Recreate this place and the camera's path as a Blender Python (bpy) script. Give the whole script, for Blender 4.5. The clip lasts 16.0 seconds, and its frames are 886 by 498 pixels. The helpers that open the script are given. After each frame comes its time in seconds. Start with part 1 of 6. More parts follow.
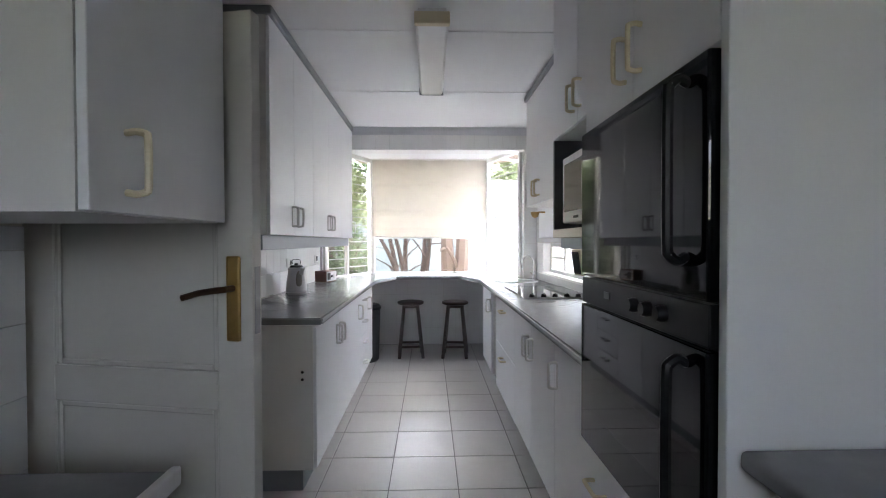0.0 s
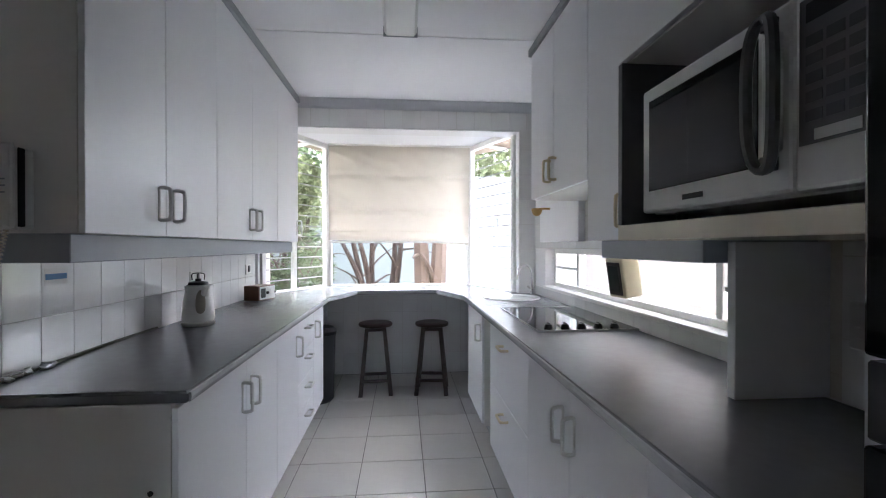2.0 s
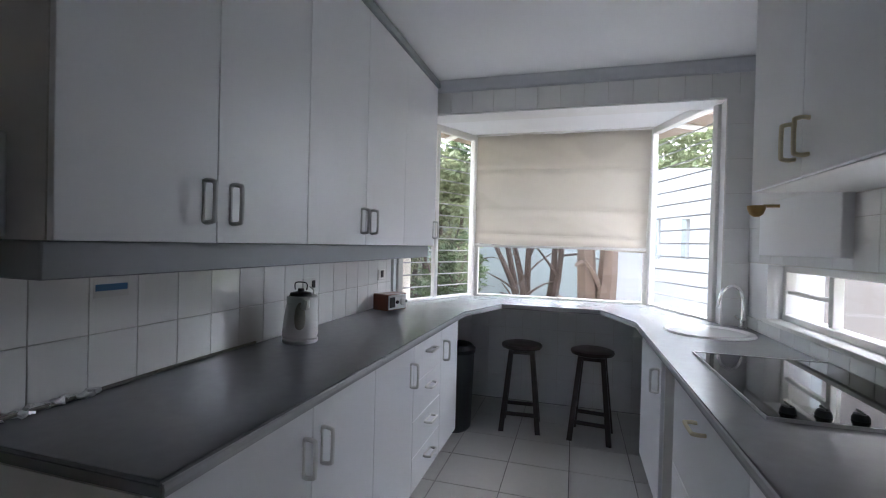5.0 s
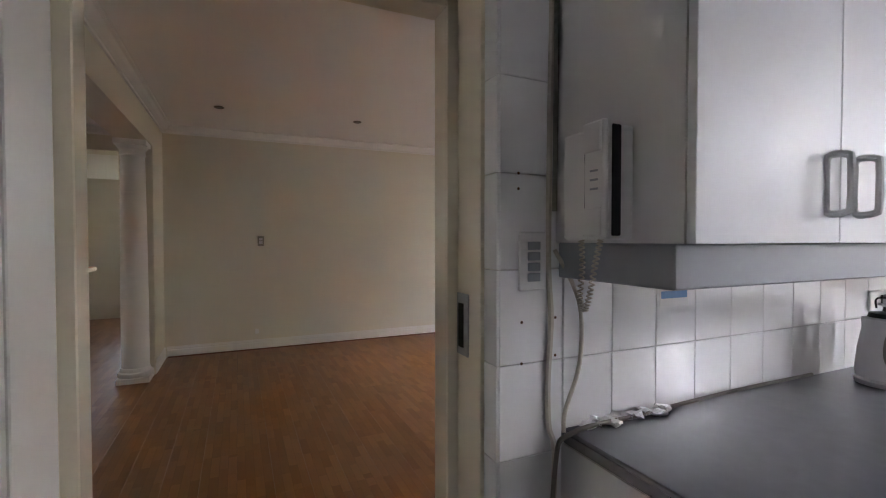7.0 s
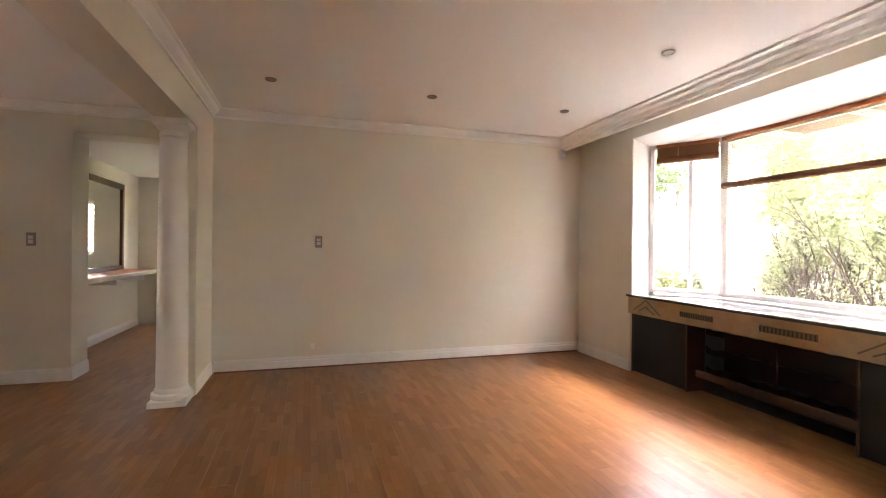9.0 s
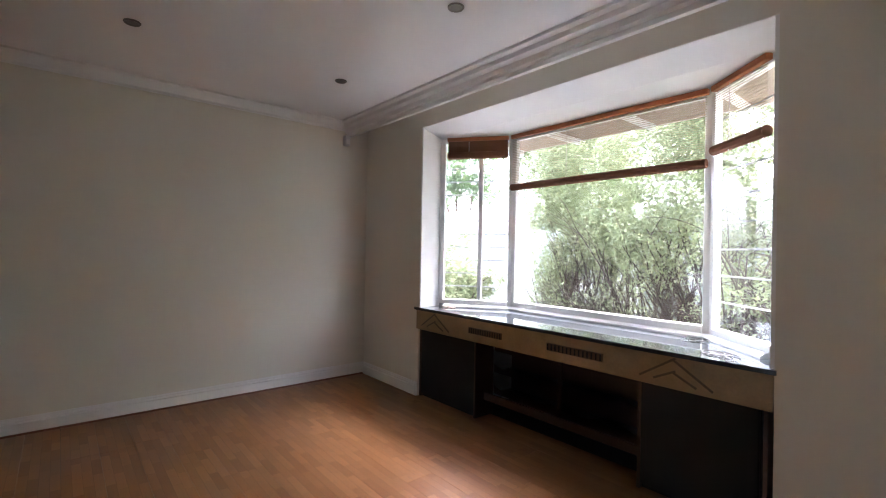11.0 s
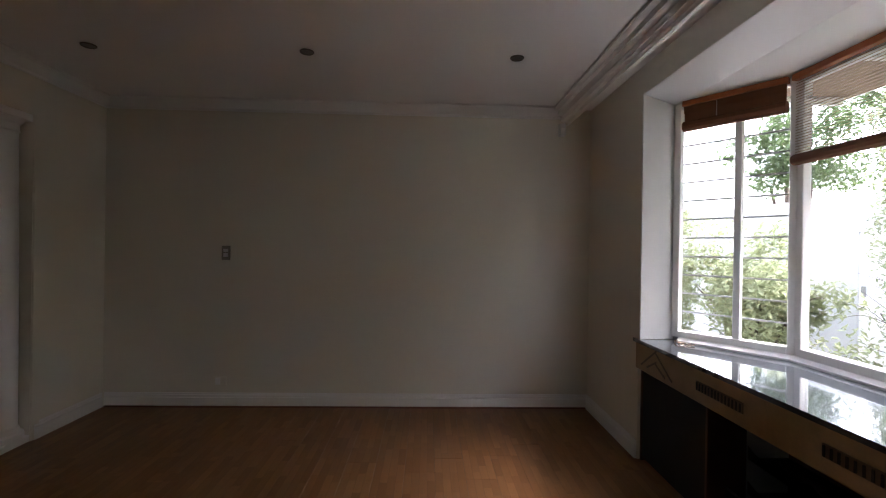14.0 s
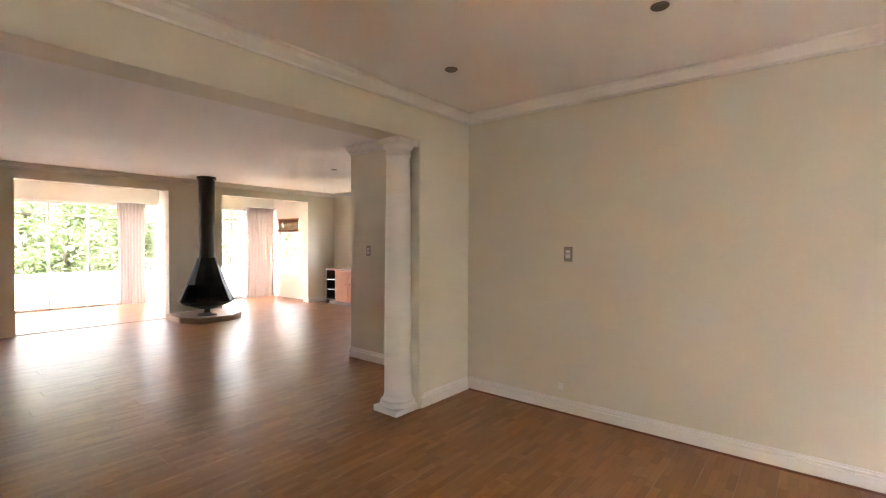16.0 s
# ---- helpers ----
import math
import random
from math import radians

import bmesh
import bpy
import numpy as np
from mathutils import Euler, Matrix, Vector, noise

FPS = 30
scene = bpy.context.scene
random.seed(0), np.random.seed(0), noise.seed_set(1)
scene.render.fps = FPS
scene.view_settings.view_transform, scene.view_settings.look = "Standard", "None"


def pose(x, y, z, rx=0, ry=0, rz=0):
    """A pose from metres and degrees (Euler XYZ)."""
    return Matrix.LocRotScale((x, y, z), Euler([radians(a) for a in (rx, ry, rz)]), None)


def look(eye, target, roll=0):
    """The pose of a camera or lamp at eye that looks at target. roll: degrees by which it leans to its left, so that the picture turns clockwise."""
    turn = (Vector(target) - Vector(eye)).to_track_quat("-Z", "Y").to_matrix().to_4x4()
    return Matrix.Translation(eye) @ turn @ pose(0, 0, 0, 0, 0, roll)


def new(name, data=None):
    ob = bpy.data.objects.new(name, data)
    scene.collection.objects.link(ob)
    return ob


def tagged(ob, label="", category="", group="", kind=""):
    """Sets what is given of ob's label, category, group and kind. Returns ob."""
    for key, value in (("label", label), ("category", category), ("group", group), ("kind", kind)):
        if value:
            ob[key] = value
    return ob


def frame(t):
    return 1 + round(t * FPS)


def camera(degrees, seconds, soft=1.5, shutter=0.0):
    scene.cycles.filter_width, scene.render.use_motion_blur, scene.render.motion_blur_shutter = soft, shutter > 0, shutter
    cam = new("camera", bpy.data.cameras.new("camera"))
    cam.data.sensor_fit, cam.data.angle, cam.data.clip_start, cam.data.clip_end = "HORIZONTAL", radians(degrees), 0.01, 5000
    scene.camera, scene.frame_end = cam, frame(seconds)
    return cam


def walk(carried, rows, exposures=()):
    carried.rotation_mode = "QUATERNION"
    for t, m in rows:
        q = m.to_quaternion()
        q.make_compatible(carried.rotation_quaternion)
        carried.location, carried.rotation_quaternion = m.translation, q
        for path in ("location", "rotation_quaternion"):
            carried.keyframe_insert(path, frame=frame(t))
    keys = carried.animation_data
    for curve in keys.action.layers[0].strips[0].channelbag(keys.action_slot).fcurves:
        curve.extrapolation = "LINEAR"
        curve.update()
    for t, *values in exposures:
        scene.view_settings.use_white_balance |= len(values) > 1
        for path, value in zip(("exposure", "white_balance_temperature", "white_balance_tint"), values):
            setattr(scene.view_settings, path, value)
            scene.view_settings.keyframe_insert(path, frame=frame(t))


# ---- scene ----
cam = camera(88.6, 16.0, soft=1.1)

PATH = [
    (0, (1.21, 0.735, 1.34), (1.268, 2.734, 1.307), -0.1),
    (0.5, (1.16, 1.044, 1.327), (1.211, 3.043, 1.298), -0.0),
    (1, (1.129, 1.342, 1.33), (1.205, 3.341, 1.306), 0.0),
    (1.5, (1.161, 1.593, 1.321), (1.283, 3.589, 1.303), 0.1),
    (2, (1.239, 1.829, 1.341), (1.414, 3.821, 1.33), 0.0),
    (2.5, (1.301, 2.052, 1.34), (1.66, 4.02, 1.333), 0.5),
    (3, (1.365, 2.29, 1.355), (1.849, 4.231, 1.349), 0.4),
    (5.5, (1.365, 2.512, 1.39), (0.355, 4.238, 1.36), 1.3),
    (6, (1.275, 2.485, 1.376), (-0.13, 3.909, 1.351), 0.9),
    (6.5, (1.125, 2.41, 1.368), (-0.495, 3.583, 1.356), 0.6),
    (7, (0.88, 2.47, 1.386), (-0.943, 3.293, 1.342), 0.0),
    (7.5, (0.656, 2.519, 1.376), (-1.271, 3.052, 1.332), -0.1),
    (8, (0.4, 2.552, 1.364), (-1.569, 2.902, 1.326), 0.2),
    (8.5, (0.129, 2.59, 1.324), (-1.838, 2.948, 1.301), 0.4),
    (9, (-0.143, 2.617, 1.309), (-2.059, 3.188, 1.304), 0.6),
    (9.5, (-0.347, 2.719, 1.32), (-2.128, 3.629, 1.317), 0.7),
    (10, (-0.57, 2.853, 1.338), (-2.095, 4.147, 1.346), 1.1),
    (12.5, (-1.148, 4.261, 1.395), (-2.721, 5.497, 1.404), 0.5),
    (13, (-1.218, 4.402, 1.417), (-3.005, 5.3, 1.423), 0.4),
    (13.5, (-1.196, 4.505, 1.425), (-3.147, 4.947, 1.422), 0.6),
    (14, (-1.189, 4.51, 1.426), (-3.188, 4.576, 1.425), 0.9),
    (14.5, (-1.217, 4.495, 1.452), (-3.192, 4.179, 1.429), 0.8),
    (15, (-1.286, 4.438, 1.453), (-3.164, 3.751, 1.426), 0.6),
    (15.5, (-1.422, 4.403, 1.453), (-3.17, 3.431, 1.427), 0.4),
    (16, (-1.611, 4.341, 1.46), (-3.159, 3.075, 1.429), 0.2),
]
EXPOSURE = [(0.0, 4.95, 6200, 13), (1.0, 4.95, 6150, 13), (2.0, 4.7, 6000, 13), (3.0, 4.3, 5950, 12), (5.5, 4.0, 5900, 12), (6.5, 4.9, 6000, 13), (7.0, 5.5, 6300, 19), (7.5, 6.2, 6650, 22), (8.5, 6.5, 7100, 24), (10.0, 6.05, 6200, 21), (12.5, 4.2, 5700, 16), (13.0, 4.15, 5850, 17), (14.0, 4.15, 6100, 19), (15.0, 6.25, 6900, 20), (16.0, 6.65, 6850, 19)]
walk(cam, [(t, look(eye, target, roll)) for t, eye, target, roll in PATH], EXPOSURE)

# ---- daylight ----
world = bpy.data.worlds.new("sky")
scene.world = world
world.use_nodes = True
wn = world.node_tree
sky = wn.nodes.new("ShaderNodeTexSky")
sky.sky_type, sky.sun_disc = "NISHITA", False
sky.sun_elevation, sky.sun_rotation = radians(56), radians(17)
sky.air_density, sky.dust_density, sky.ozone_density = 1.0, 4.0, 0.6
haze = wn.nodes.new("ShaderNodeHueSaturation")
haze.inputs["Saturation"].default_value = 0.4
wn.links.new(sky.outputs[0], haze.inputs["Color"])
wn.links.new(haze.outputs[0], wn.nodes["Background"].inputs[0])
wn.nodes["Background"].inputs[1].default_value = 0.15
sun_data = bpy.data.lights.new("sun", "SUN")
sun_data.energy, sun_data.angle, sun_data.color = 0.38, radians(40), (1.0, 0.96, 0.9)
sun = new("sun", sun_data)
sun.matrix_basis = look((3.0, 9.5, 15.0), (0, 0, 0))


# ---- materials ----
def mat(name, col, rough=0.5, metal=0.0, vary=0.08, scale=6.0, bump=0.0, bscale=120.0, coat=0.0, stretch=(1, 1, 1), rand=0.0, island=False):
    m = bpy.data.materials.new(name)
    m.use_nodes = True
    nt = m.node_tree
    b = nt.nodes["Principled BSDF"]
    b.inputs["Metallic"].default_value, b.inputs["Coat Weight"].default_value = metal, coat
    tc, mp = nt.nodes.new("ShaderNodeTexCoord"), nt.nodes.new("ShaderNodeMapping")
    mp.inputs["Scale"].default_value = stretch
    nt.links.new(tc.outputs["Object"], mp.inputs[0])
    big, fine = nt.nodes.new("ShaderNodeTexNoise"), nt.nodes.new("ShaderNodeTexNoise")
    big.inputs["Scale"].default_value, big.inputs["Detail"].default_value = scale, 4
    fine.inputs["Scale"].default_value, fine.inputs["Detail"].default_value = bscale, 3
    nt.links.new(mp.outputs[0], big.inputs[0]), nt.links.new(mp.outputs[0], fine.inputs[0])
    hsv, ma, mb = nt.nodes.new("ShaderNodeHueSaturation"), nt.nodes.new("ShaderNodeMath"), nt.nodes.new("ShaderNodeMath")
    hsv.inputs["Color"].default_value = (*col, 1)
    ma.operation = mb.operation = "MULTIPLY_ADD"
    ma.inputs[1].default_value, ma.inputs[2].default_value = vary * 2, 1 - vary
    mb.inputs[1].default_value = vary * 0.8
    nt.links.new(big.outputs[0], ma.inputs[0]), nt.links.new(fine.outputs[0], mb.inputs[0]), nt.links.new(ma.outputs[0], mb.inputs[2])
    last = mb
    if rand:
        mc = nt.nodes.new("ShaderNodeMath")
        mc.operation, mc.inputs[1].default_value = "MULTIPLY_ADD", rand
        src = nt.nodes.new("ShaderNodeNewGeometry").outputs["Random Per Island"] if island else nt.nodes.new("ShaderNodeObjectInfo").outputs["Random"]
        nt.links.new(src, mc.inputs[0]), nt.links.new(mb.outputs[0], mc.inputs[2])
        last = mc
    nt.links.new(last.outputs[0], hsv.inputs["Value"]), nt.links.new(hsv.outputs[0], b.inputs["Base Color"])
    mr = nt.nodes.new("ShaderNodeMath")
    mr.operation, mr.inputs[1].default_value, mr.inputs[2].default_value = "MULTIPLY_ADD", rough * 0.3, rough * 0.85
    nt.links.new(big.outputs[0], mr.inputs[0]), nt.links.new(mr.outputs[0], b.inputs["Roughness"])
    if bump:
        bp = nt.nodes.new("ShaderNodeBump")
        bp.inputs["Strength"].default_value, bp.inputs["Distance"].default_value = bump, 0.004
        nt.links.new(fine.outputs[0], bp.inputs["Height"]), nt.links.new(bp.outputs[0], b.inputs["Normal"])
    return m


def glass_mat(name, gloss=0.05, tint=(1, 1, 1)):
    m = bpy.data.materials.new(name)
    m.use_nodes = True
    nt = m.node_tree
    nt.nodes.remove(nt.nodes["Principled BSDF"])
    tr, gl, mx = nt.nodes.new("ShaderNodeBsdfTransparent"), nt.nodes.new("ShaderNodeBsdfGlossy"), nt.nodes.new("ShaderNodeMixShader")
    tr.inputs[0].default_value = (*tint, 1)
    gl.inputs["Roughness"].default_value, mx.inputs[0].default_value = 0.02, gloss
    nt.links.new(tr.outputs[0], mx.inputs[1]), nt.links.new(gl.outputs[0], mx.inputs[2])
    nt.links.new(mx.outputs[0], nt.nodes["Material Output"].inputs[0])
    return m


def cloth_mat(name, col, through_light=0.4, scale=900):
    """Woven cloth that lets some daylight through."""
    m = mat(name, col, 0.9, vary=0.05, scale=5, bump=0.3, bscale=scale)
    nt = m.node_tree
    b, out = nt.nodes["Principled BSDF"], nt.nodes["Material Output"]
    tl, mx = nt.nodes.new("ShaderNodeBsdfTranslucent"), nt.nodes.new("ShaderNodeMixShader")
    tl.inputs[0].default_value, mx.inputs[0].default_value = (*col, 1), through_light
    nt.links.new(b.outputs[0], mx.inputs[1]), nt.links.new(tl.outputs[0], mx.inputs[2]), nt.links.new(mx.outputs[0], out.inputs[0])
    return m


def leaf_mat(name, col):
    """Thin leaves that glow a little against the light."""
    m = mat(name, col, 0.5, vary=0.2, scale=2, rand=0.5, island=True)
    nt = m.node_tree
    b, out = nt.nodes["Principled BSDF"], nt.nodes["Material Output"]
    hsv = [n for n in nt.nodes if n.type == "HUE_SAT"][0]
    tl, mx = nt.nodes.new("ShaderNodeBsdfTranslucent"), nt.nodes.new("ShaderNodeMixShader")
    mx.inputs[0].default_value = 0.4
    nt.links.new(hsv.outputs[0], tl.inputs[0])
    nt.links.new(b.outputs[0], mx.inputs[1]), nt.links.new(tl.outputs[0], mx.inputs[2]), nt.links.new(mx.outputs[0], out.inputs[0])
    return m


def laminate_mat(name, rand=0.0, island=False):
    """Three-strip beech laminate: strips run along x, each with its own tone and grain."""
    m = mat(name, (0.36, 0.165, 0.06), 0.36, vary=0.14, scale=3.0, bump=0.04, bscale=60, stretch=(1.2, 14, 1), rand=rand, island=island)
    nt = m.node_tree
    nt.nodes["Principled BSDF"].inputs["Specular IOR Level"].default_value = 0.22
    br = nt.nodes.new("ShaderNodeTexBrick")
    tc = nt.nodes.new("ShaderNodeTexCoord")
    oi, sh = nt.nodes.new("ShaderNodeObjectInfo"), nt.nodes.new("ShaderNodeCombineXYZ")
    ad, sc = nt.nodes.new("ShaderNodeVectorMath"), nt.nodes.new("ShaderNodeMath")
    sc.operation, sc.inputs[1].default_value = "MULTIPLY", 7.0
    nt.links.new(oi.outputs["Random"], sc.inputs[0]), nt.links.new(sc.outputs[0], sh.inputs[0])
    nt.links.new(tc.outputs["Object"], ad.inputs[0]), nt.links.new(sh.outputs[0], ad.inputs[1])
    nt.links.new(ad.outputs[0], br.inputs[0])
    br.offset = 0.37
    for k, v in (("Scale", 1.0), ("Mortar Size", 0.0006), ("Brick Width", 0.23), ("Row Height", 0.0483), ("Bias", 0.0)):
        br.inputs[k].default_value = v
    br.inputs["Color1"].default_value, br.inputs["Color2"].default_value, br.inputs["Mortar"].default_value = (0.225, 0.098, 0.038, 1), (0.31, 0.146, 0.060, 1), (0.15, 0.064, 0.026, 1)
    hsv = [n for n in nt.nodes if n.type == "HUE_SAT"][0]
    nt.links.new(br.outputs[0], hsv.inputs["Color"])
    return m


M = dict(
    wall=mat("painted_plaster", (0.74, 0.70, 0.60), 0.7, vary=0.03, scale=1.5, bump=0.08, bscale=90),
    kwall=mat("kitchen_paint", (0.80, 0.80, 0.80), 0.55, vary=0.03, scale=1.5, bump=0.08, bscale=90),
    ceil=mat("ceiling_paint", (0.85, 0.83, 0.81), 0.75, vary=0.02, scale=1.0, bump=0.05, bscale=60),
    kceil=mat("kitchen_ceiling_paint", (0.86, 0.87, 0.89), 0.6, vary=0.02, scale=1.0, bump=0.05, bscale=60),
    trim=mat("white_gloss_trim", (0.82, 0.81, 0.78), 0.3, vary=0.03, scale=4, bump=0.03),
    cream=mat("cream_gloss_paint", (0.76, 0.70, 0.56), 0.25, vary=0.04, scale=3, bump=0.06, bscale=40),
    white=mat("white_laminate", (0.80, 0.81, 0.83), 0.38, vary=0.025, scale=3, bump=0.02, bscale=300),
    carcass=mat("white_board", (0.70, 0.69, 0.67), 0.5, vary=0.03, scale=3),
    grey=mat("grey_paint", (0.30, 0.32, 0.34), 0.45, vary=0.04, scale=5),
    worktop=mat("grey_worktop", (0.20, 0.203, 0.212), 0.24, vary=0.1, scale=25, bump=0.03, bscale=500),
    edge=mat("worktop_edge_highlight", (0.45, 0.46, 0.47), 0.25, vary=0.05, scale=8),
    tile=mat("floor_tile", (0.50, 0.485, 0.46), 0.34, vary=0.07, scale=5, bump=0.02, bscale=30, rand=0.04),
    grout=mat("grout", (0.13, 0.125, 0.12), 0.85, vary=0.1, scale=20, bump=0.2),
    wtile=mat("white_wall_tile", (0.80, 0.80, 0.79), 0.12, vary=0.03, scale=3, rand=0.03),
    wgrout=mat("wall_grout", (0.62, 0.60, 0.56), 0.85, vary=0.15, scale=12),
    black=mat("black_gloss", (0.004, 0.004, 0.005), 0.04, vary=0.02),
    blackm=mat("black_plastic", (0.007, 0.007, 0.008), 0.35, vary=0.05, bump=0.05, bscale=400),
    dark=mat("dark_gap", (0.02, 0.02, 0.02), 0.8),
    ivory=mat("ivory_plastic", (0.66, 0.58, 0.40), 0.35, vary=0.03),
    whitep=mat("white_plastic", (0.70, 0.70, 0.68), 0.35, vary=0.03),
    silver=mat("silver_plastic", (0.68, 0.68, 0.68), 0.35, metal=0.0, vary=0.03),
    brass=mat("aged_brass", (0.40, 0.26, 0.10), 0.3, metal=1.0, vary=0.15, scale=30),
    bronze=mat("dark_bronze", (0.11, 0.06, 0.035), 0.35, metal=0.8, vary=0.2, scale=30),
    chrome=mat("chrome", (0.75, 0.75, 0.76), 0.12, metal=1.0, vary=0.02),
    steel=mat("dull_steel", (0.35, 0.35, 0.35), 0.4, metal=1.0, vary=0.1, scale=30),
    enamel=mat("white_enamel", (0.8, 0.8, 0.8), 0.12, vary=0.02),
    stool=mat("dark_stained_wood", (0.024, 0.009, 0.007), 0.4, vary=0.25, scale=8, bump=0.06, stretch=(1, 1, 0.15)),
    wood=mat("red_brown_wood", (0.14, 0.045, 0.018), 0.35, vary=0.2, scale=10, bump=0.05, stretch=(0.15, 1, 1)),
    rackwood=mat("dark_brown_wood", (0.055, 0.022, 0.011), 0.4, vary=0.2, scale=10, bump=0.05, stretch=(0.15, 1, 1)),
    oak=mat("orange_pine", (0.33, 0.10, 0.024), 0.5, vary=0.15, scale=5, bump=0.04, stretch=(1, 1, 0.2)),
    granite=mat("black_granite", (0.048, 0.056, 0.064), 0.10, vary=0.35, scale=60, bscale=300, coat=1.0),
    marble=mat("tan_marbled_board", (0.26, 0.175, 0.09), 0.35, vary=0.4, scale=9, bscale=60),
    marble2=mat("dark_inlay", (0.10, 0.065, 0.035), 0.4, vary=0.2, scale=12),
    blackdoor=mat("black_board", (0.003, 0.003, 0.004), 0.65, vary=0.1, scale=6),
    render_p=mat("pinkish_render", (0.25, 0.22, 0.20), 0.85, vary=0.06, scale=1.2, bump=0.3, bscale=40),
    render_w=mat("white_render", (0.46, 0.47, 0.465), 0.85, vary=0.06, scale=1.2, bump=0.3, bscale=40),
    render_g=mat("grey_green_render", (0.25, 0.28, 0.275), 0.85, vary=0.1, scale=1.2, bump=0.3, bscale=40),
    bark=mat("bark", (0.065, 0.046, 0.036), 0.9, vary=0.35, scale=9, bump=0.8, bscale=35, stretch=(1, 1, 0.3)),
    bark2=mat("pale_bark", (0.17, 0.125, 0.095), 0.85, vary=0.3, scale=6, bump=0.6, bscale=25, stretch=(1, 1, 0.3)),
    soffit=mat("brown_eaves_boards", (0.34, 0.27, 0.21), 0.8, vary=0.12, scale=5, bump=0.1, bscale=40, stretch=(1, 8, 1)),
    twig=mat("dry_twigs", (0.055, 0.042, 0.034), 0.9, vary=0.35, scale=9, bump=0.6, bscale=35),
    leaf=leaf_mat("leaves", (0.19, 0.215, 0.115)),
    leaf2=leaf_mat("dark_leaves", (0.06, 0.09, 0.035)),
    palegrey=mat("pale_grey_paint", (0.62, 0.64, 0.67), 0.5, vary=0.03),
    palebar=mat("painted_steel_bar", (0.36, 0.36, 0.35), 0.4, vary=0.1, scale=20),
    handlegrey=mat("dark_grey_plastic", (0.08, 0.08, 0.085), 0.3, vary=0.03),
    plate=mat("beige_plate", (0.30, 0.28, 0.24), 0.4, vary=0.05),
    darksteel=mat("dull_bronze_rim", (0.17, 0.15, 0.13), 0.4, metal=0.7, vary=0.1, scale=30),
    paving=mat("pale_paving", (0.18, 0.168, 0.15), 0.9, vary=0.2, scale=2, bump=0.4, bscale=30),
    earth=mat("garden_soil", (0.10, 0.085, 0.06), 0.95, vary=0.3, scale=3, bump=0.6, bscale=20),
    grass=mat("lawn", (0.10, 0.11, 0.05), 0.9, vary=0.3, scale=4, bump=0.5, bscale=60),
    blind=cloth_mat("cream_blind_cloth", (0.62, 0.58, 0.52), 0.14),
    bamboo=cloth_mat("brown_matchstick_bamboo", (0.19, 0.085, 0.042), 0.3, 60),
    gauze=cloth_mat("thin_bamboo_slats", (0.46, 0.38, 0.26), 0.65, 60),
    curtain=cloth_mat("pale_curtain_cloth", (0.55, 0.47, 0.42), 0.35),
    soot=mat("black_stove_steel", (0.012, 0.011, 0.011), 0.45, metal=0.3, vary=0.2, scale=12, bump=0.1),
    hearth=mat("hearth_slab", (0.30, 0.19, 0.12), 0.5, vary=0.15, scale=12, bump=0.1),
    mirror=mat("mirror_glass", (0.82, 0.83, 0.82), 0.03, metal=1.0, vary=0.0),
    cable=mat("cream_cable", (0.48, 0.44, 0.36), 0.5),
    greycable=mat("grey_cable", (0.17, 0.155, 0.135), 0.5),
    foil=mat("crumpled_foil", (0.7, 0.7, 0.7), 0.3, metal=0.9, vary=0.1, bump=0.8, bscale=80),
    blue=mat("blue_print", (0.10, 0.25, 0.50), 0.5),
    bin=mat("dark_grey_bin", (0.03, 0.032, 0.035), 0.4),
    floor=laminate_mat("laminate_board", rand=0.02), floor2=laminate_mat("laminate_far", rand=0.02, island=True),
    glass=glass_mat("window_glass", 0.04), diffuser=mat("lamp_diffuser", (0.78, 0.79, 0.78), 0.35, vary=0.03),
    door=mat("old_white_door_paint", (0.66, 0.64, 0.59), 0.25, vary=0.06, scale=3, bump=0.08, bscale=30),
)
M["black"].node_tree.nodes["Principled BSDF"].inputs["Specular IOR Level"].default_value = 0.22
M["blackm"].node_tree.nodes["Principled BSDF"].inputs["Specular IOR Level"].default_value = 0.25


# ---- mesh helpers ----
NET = {}


def box(bm, x0, x1, y0, y1, z0, z1, bev=0.0, seg=1):
    r = bmesh.ops.create_cube(bm, size=1.0, matrix=Matrix.LocRotScale(((x0 + x1) / 2, (y0 + y1) / 2, (z0 + z1) / 2), None, (abs(x1 - x0), abs(y1 - y0), abs(z1 - z0))))
    if bev:
        es = list({e for v in r["verts"] for e in v.link_edges})
        bmesh.ops.bevel(bm, geom=es, offset=bev, segments=seg, affect="EDGES", profile=0.5)
    return bm


def bx(*a, **k):
    return box(bmesh.new(), *a, **k)


def tube(bm, pts, r, n=8, r2=None):
    """A round bar along a line of points, its ends closed."""
    pts = [Vector(p) for p in pts]
    rings, q, last = [], None, None
    for i, p in enumerate(pts):
        d = (pts[min(i + 1, len(pts) - 1)] - pts[max(i - 1, 0)]).normalized()
        q = d.to_track_quat("Z", "Y") if q is None else last.rotation_difference(d) @ q
        last = d
        rr = r if r2 is None else r + (r2 - r) * i / (len(pts) - 1)
        rings.append([bm.verts.new(p + q @ Vector((rr * math.cos(2 * math.pi * k / n), rr * math.sin(2 * math.pi * k / n), 0))) for k in range(n)])
    for a, b in zip(rings, rings[1:]):
        for k in range(n):
            bm.faces.new((a[k], a[(k + 1) % n], b[(k + 1) % n], b[k]))
    bm.faces.new(rings[0][::-1]), bm.faces.new(rings[-1])
    return bm


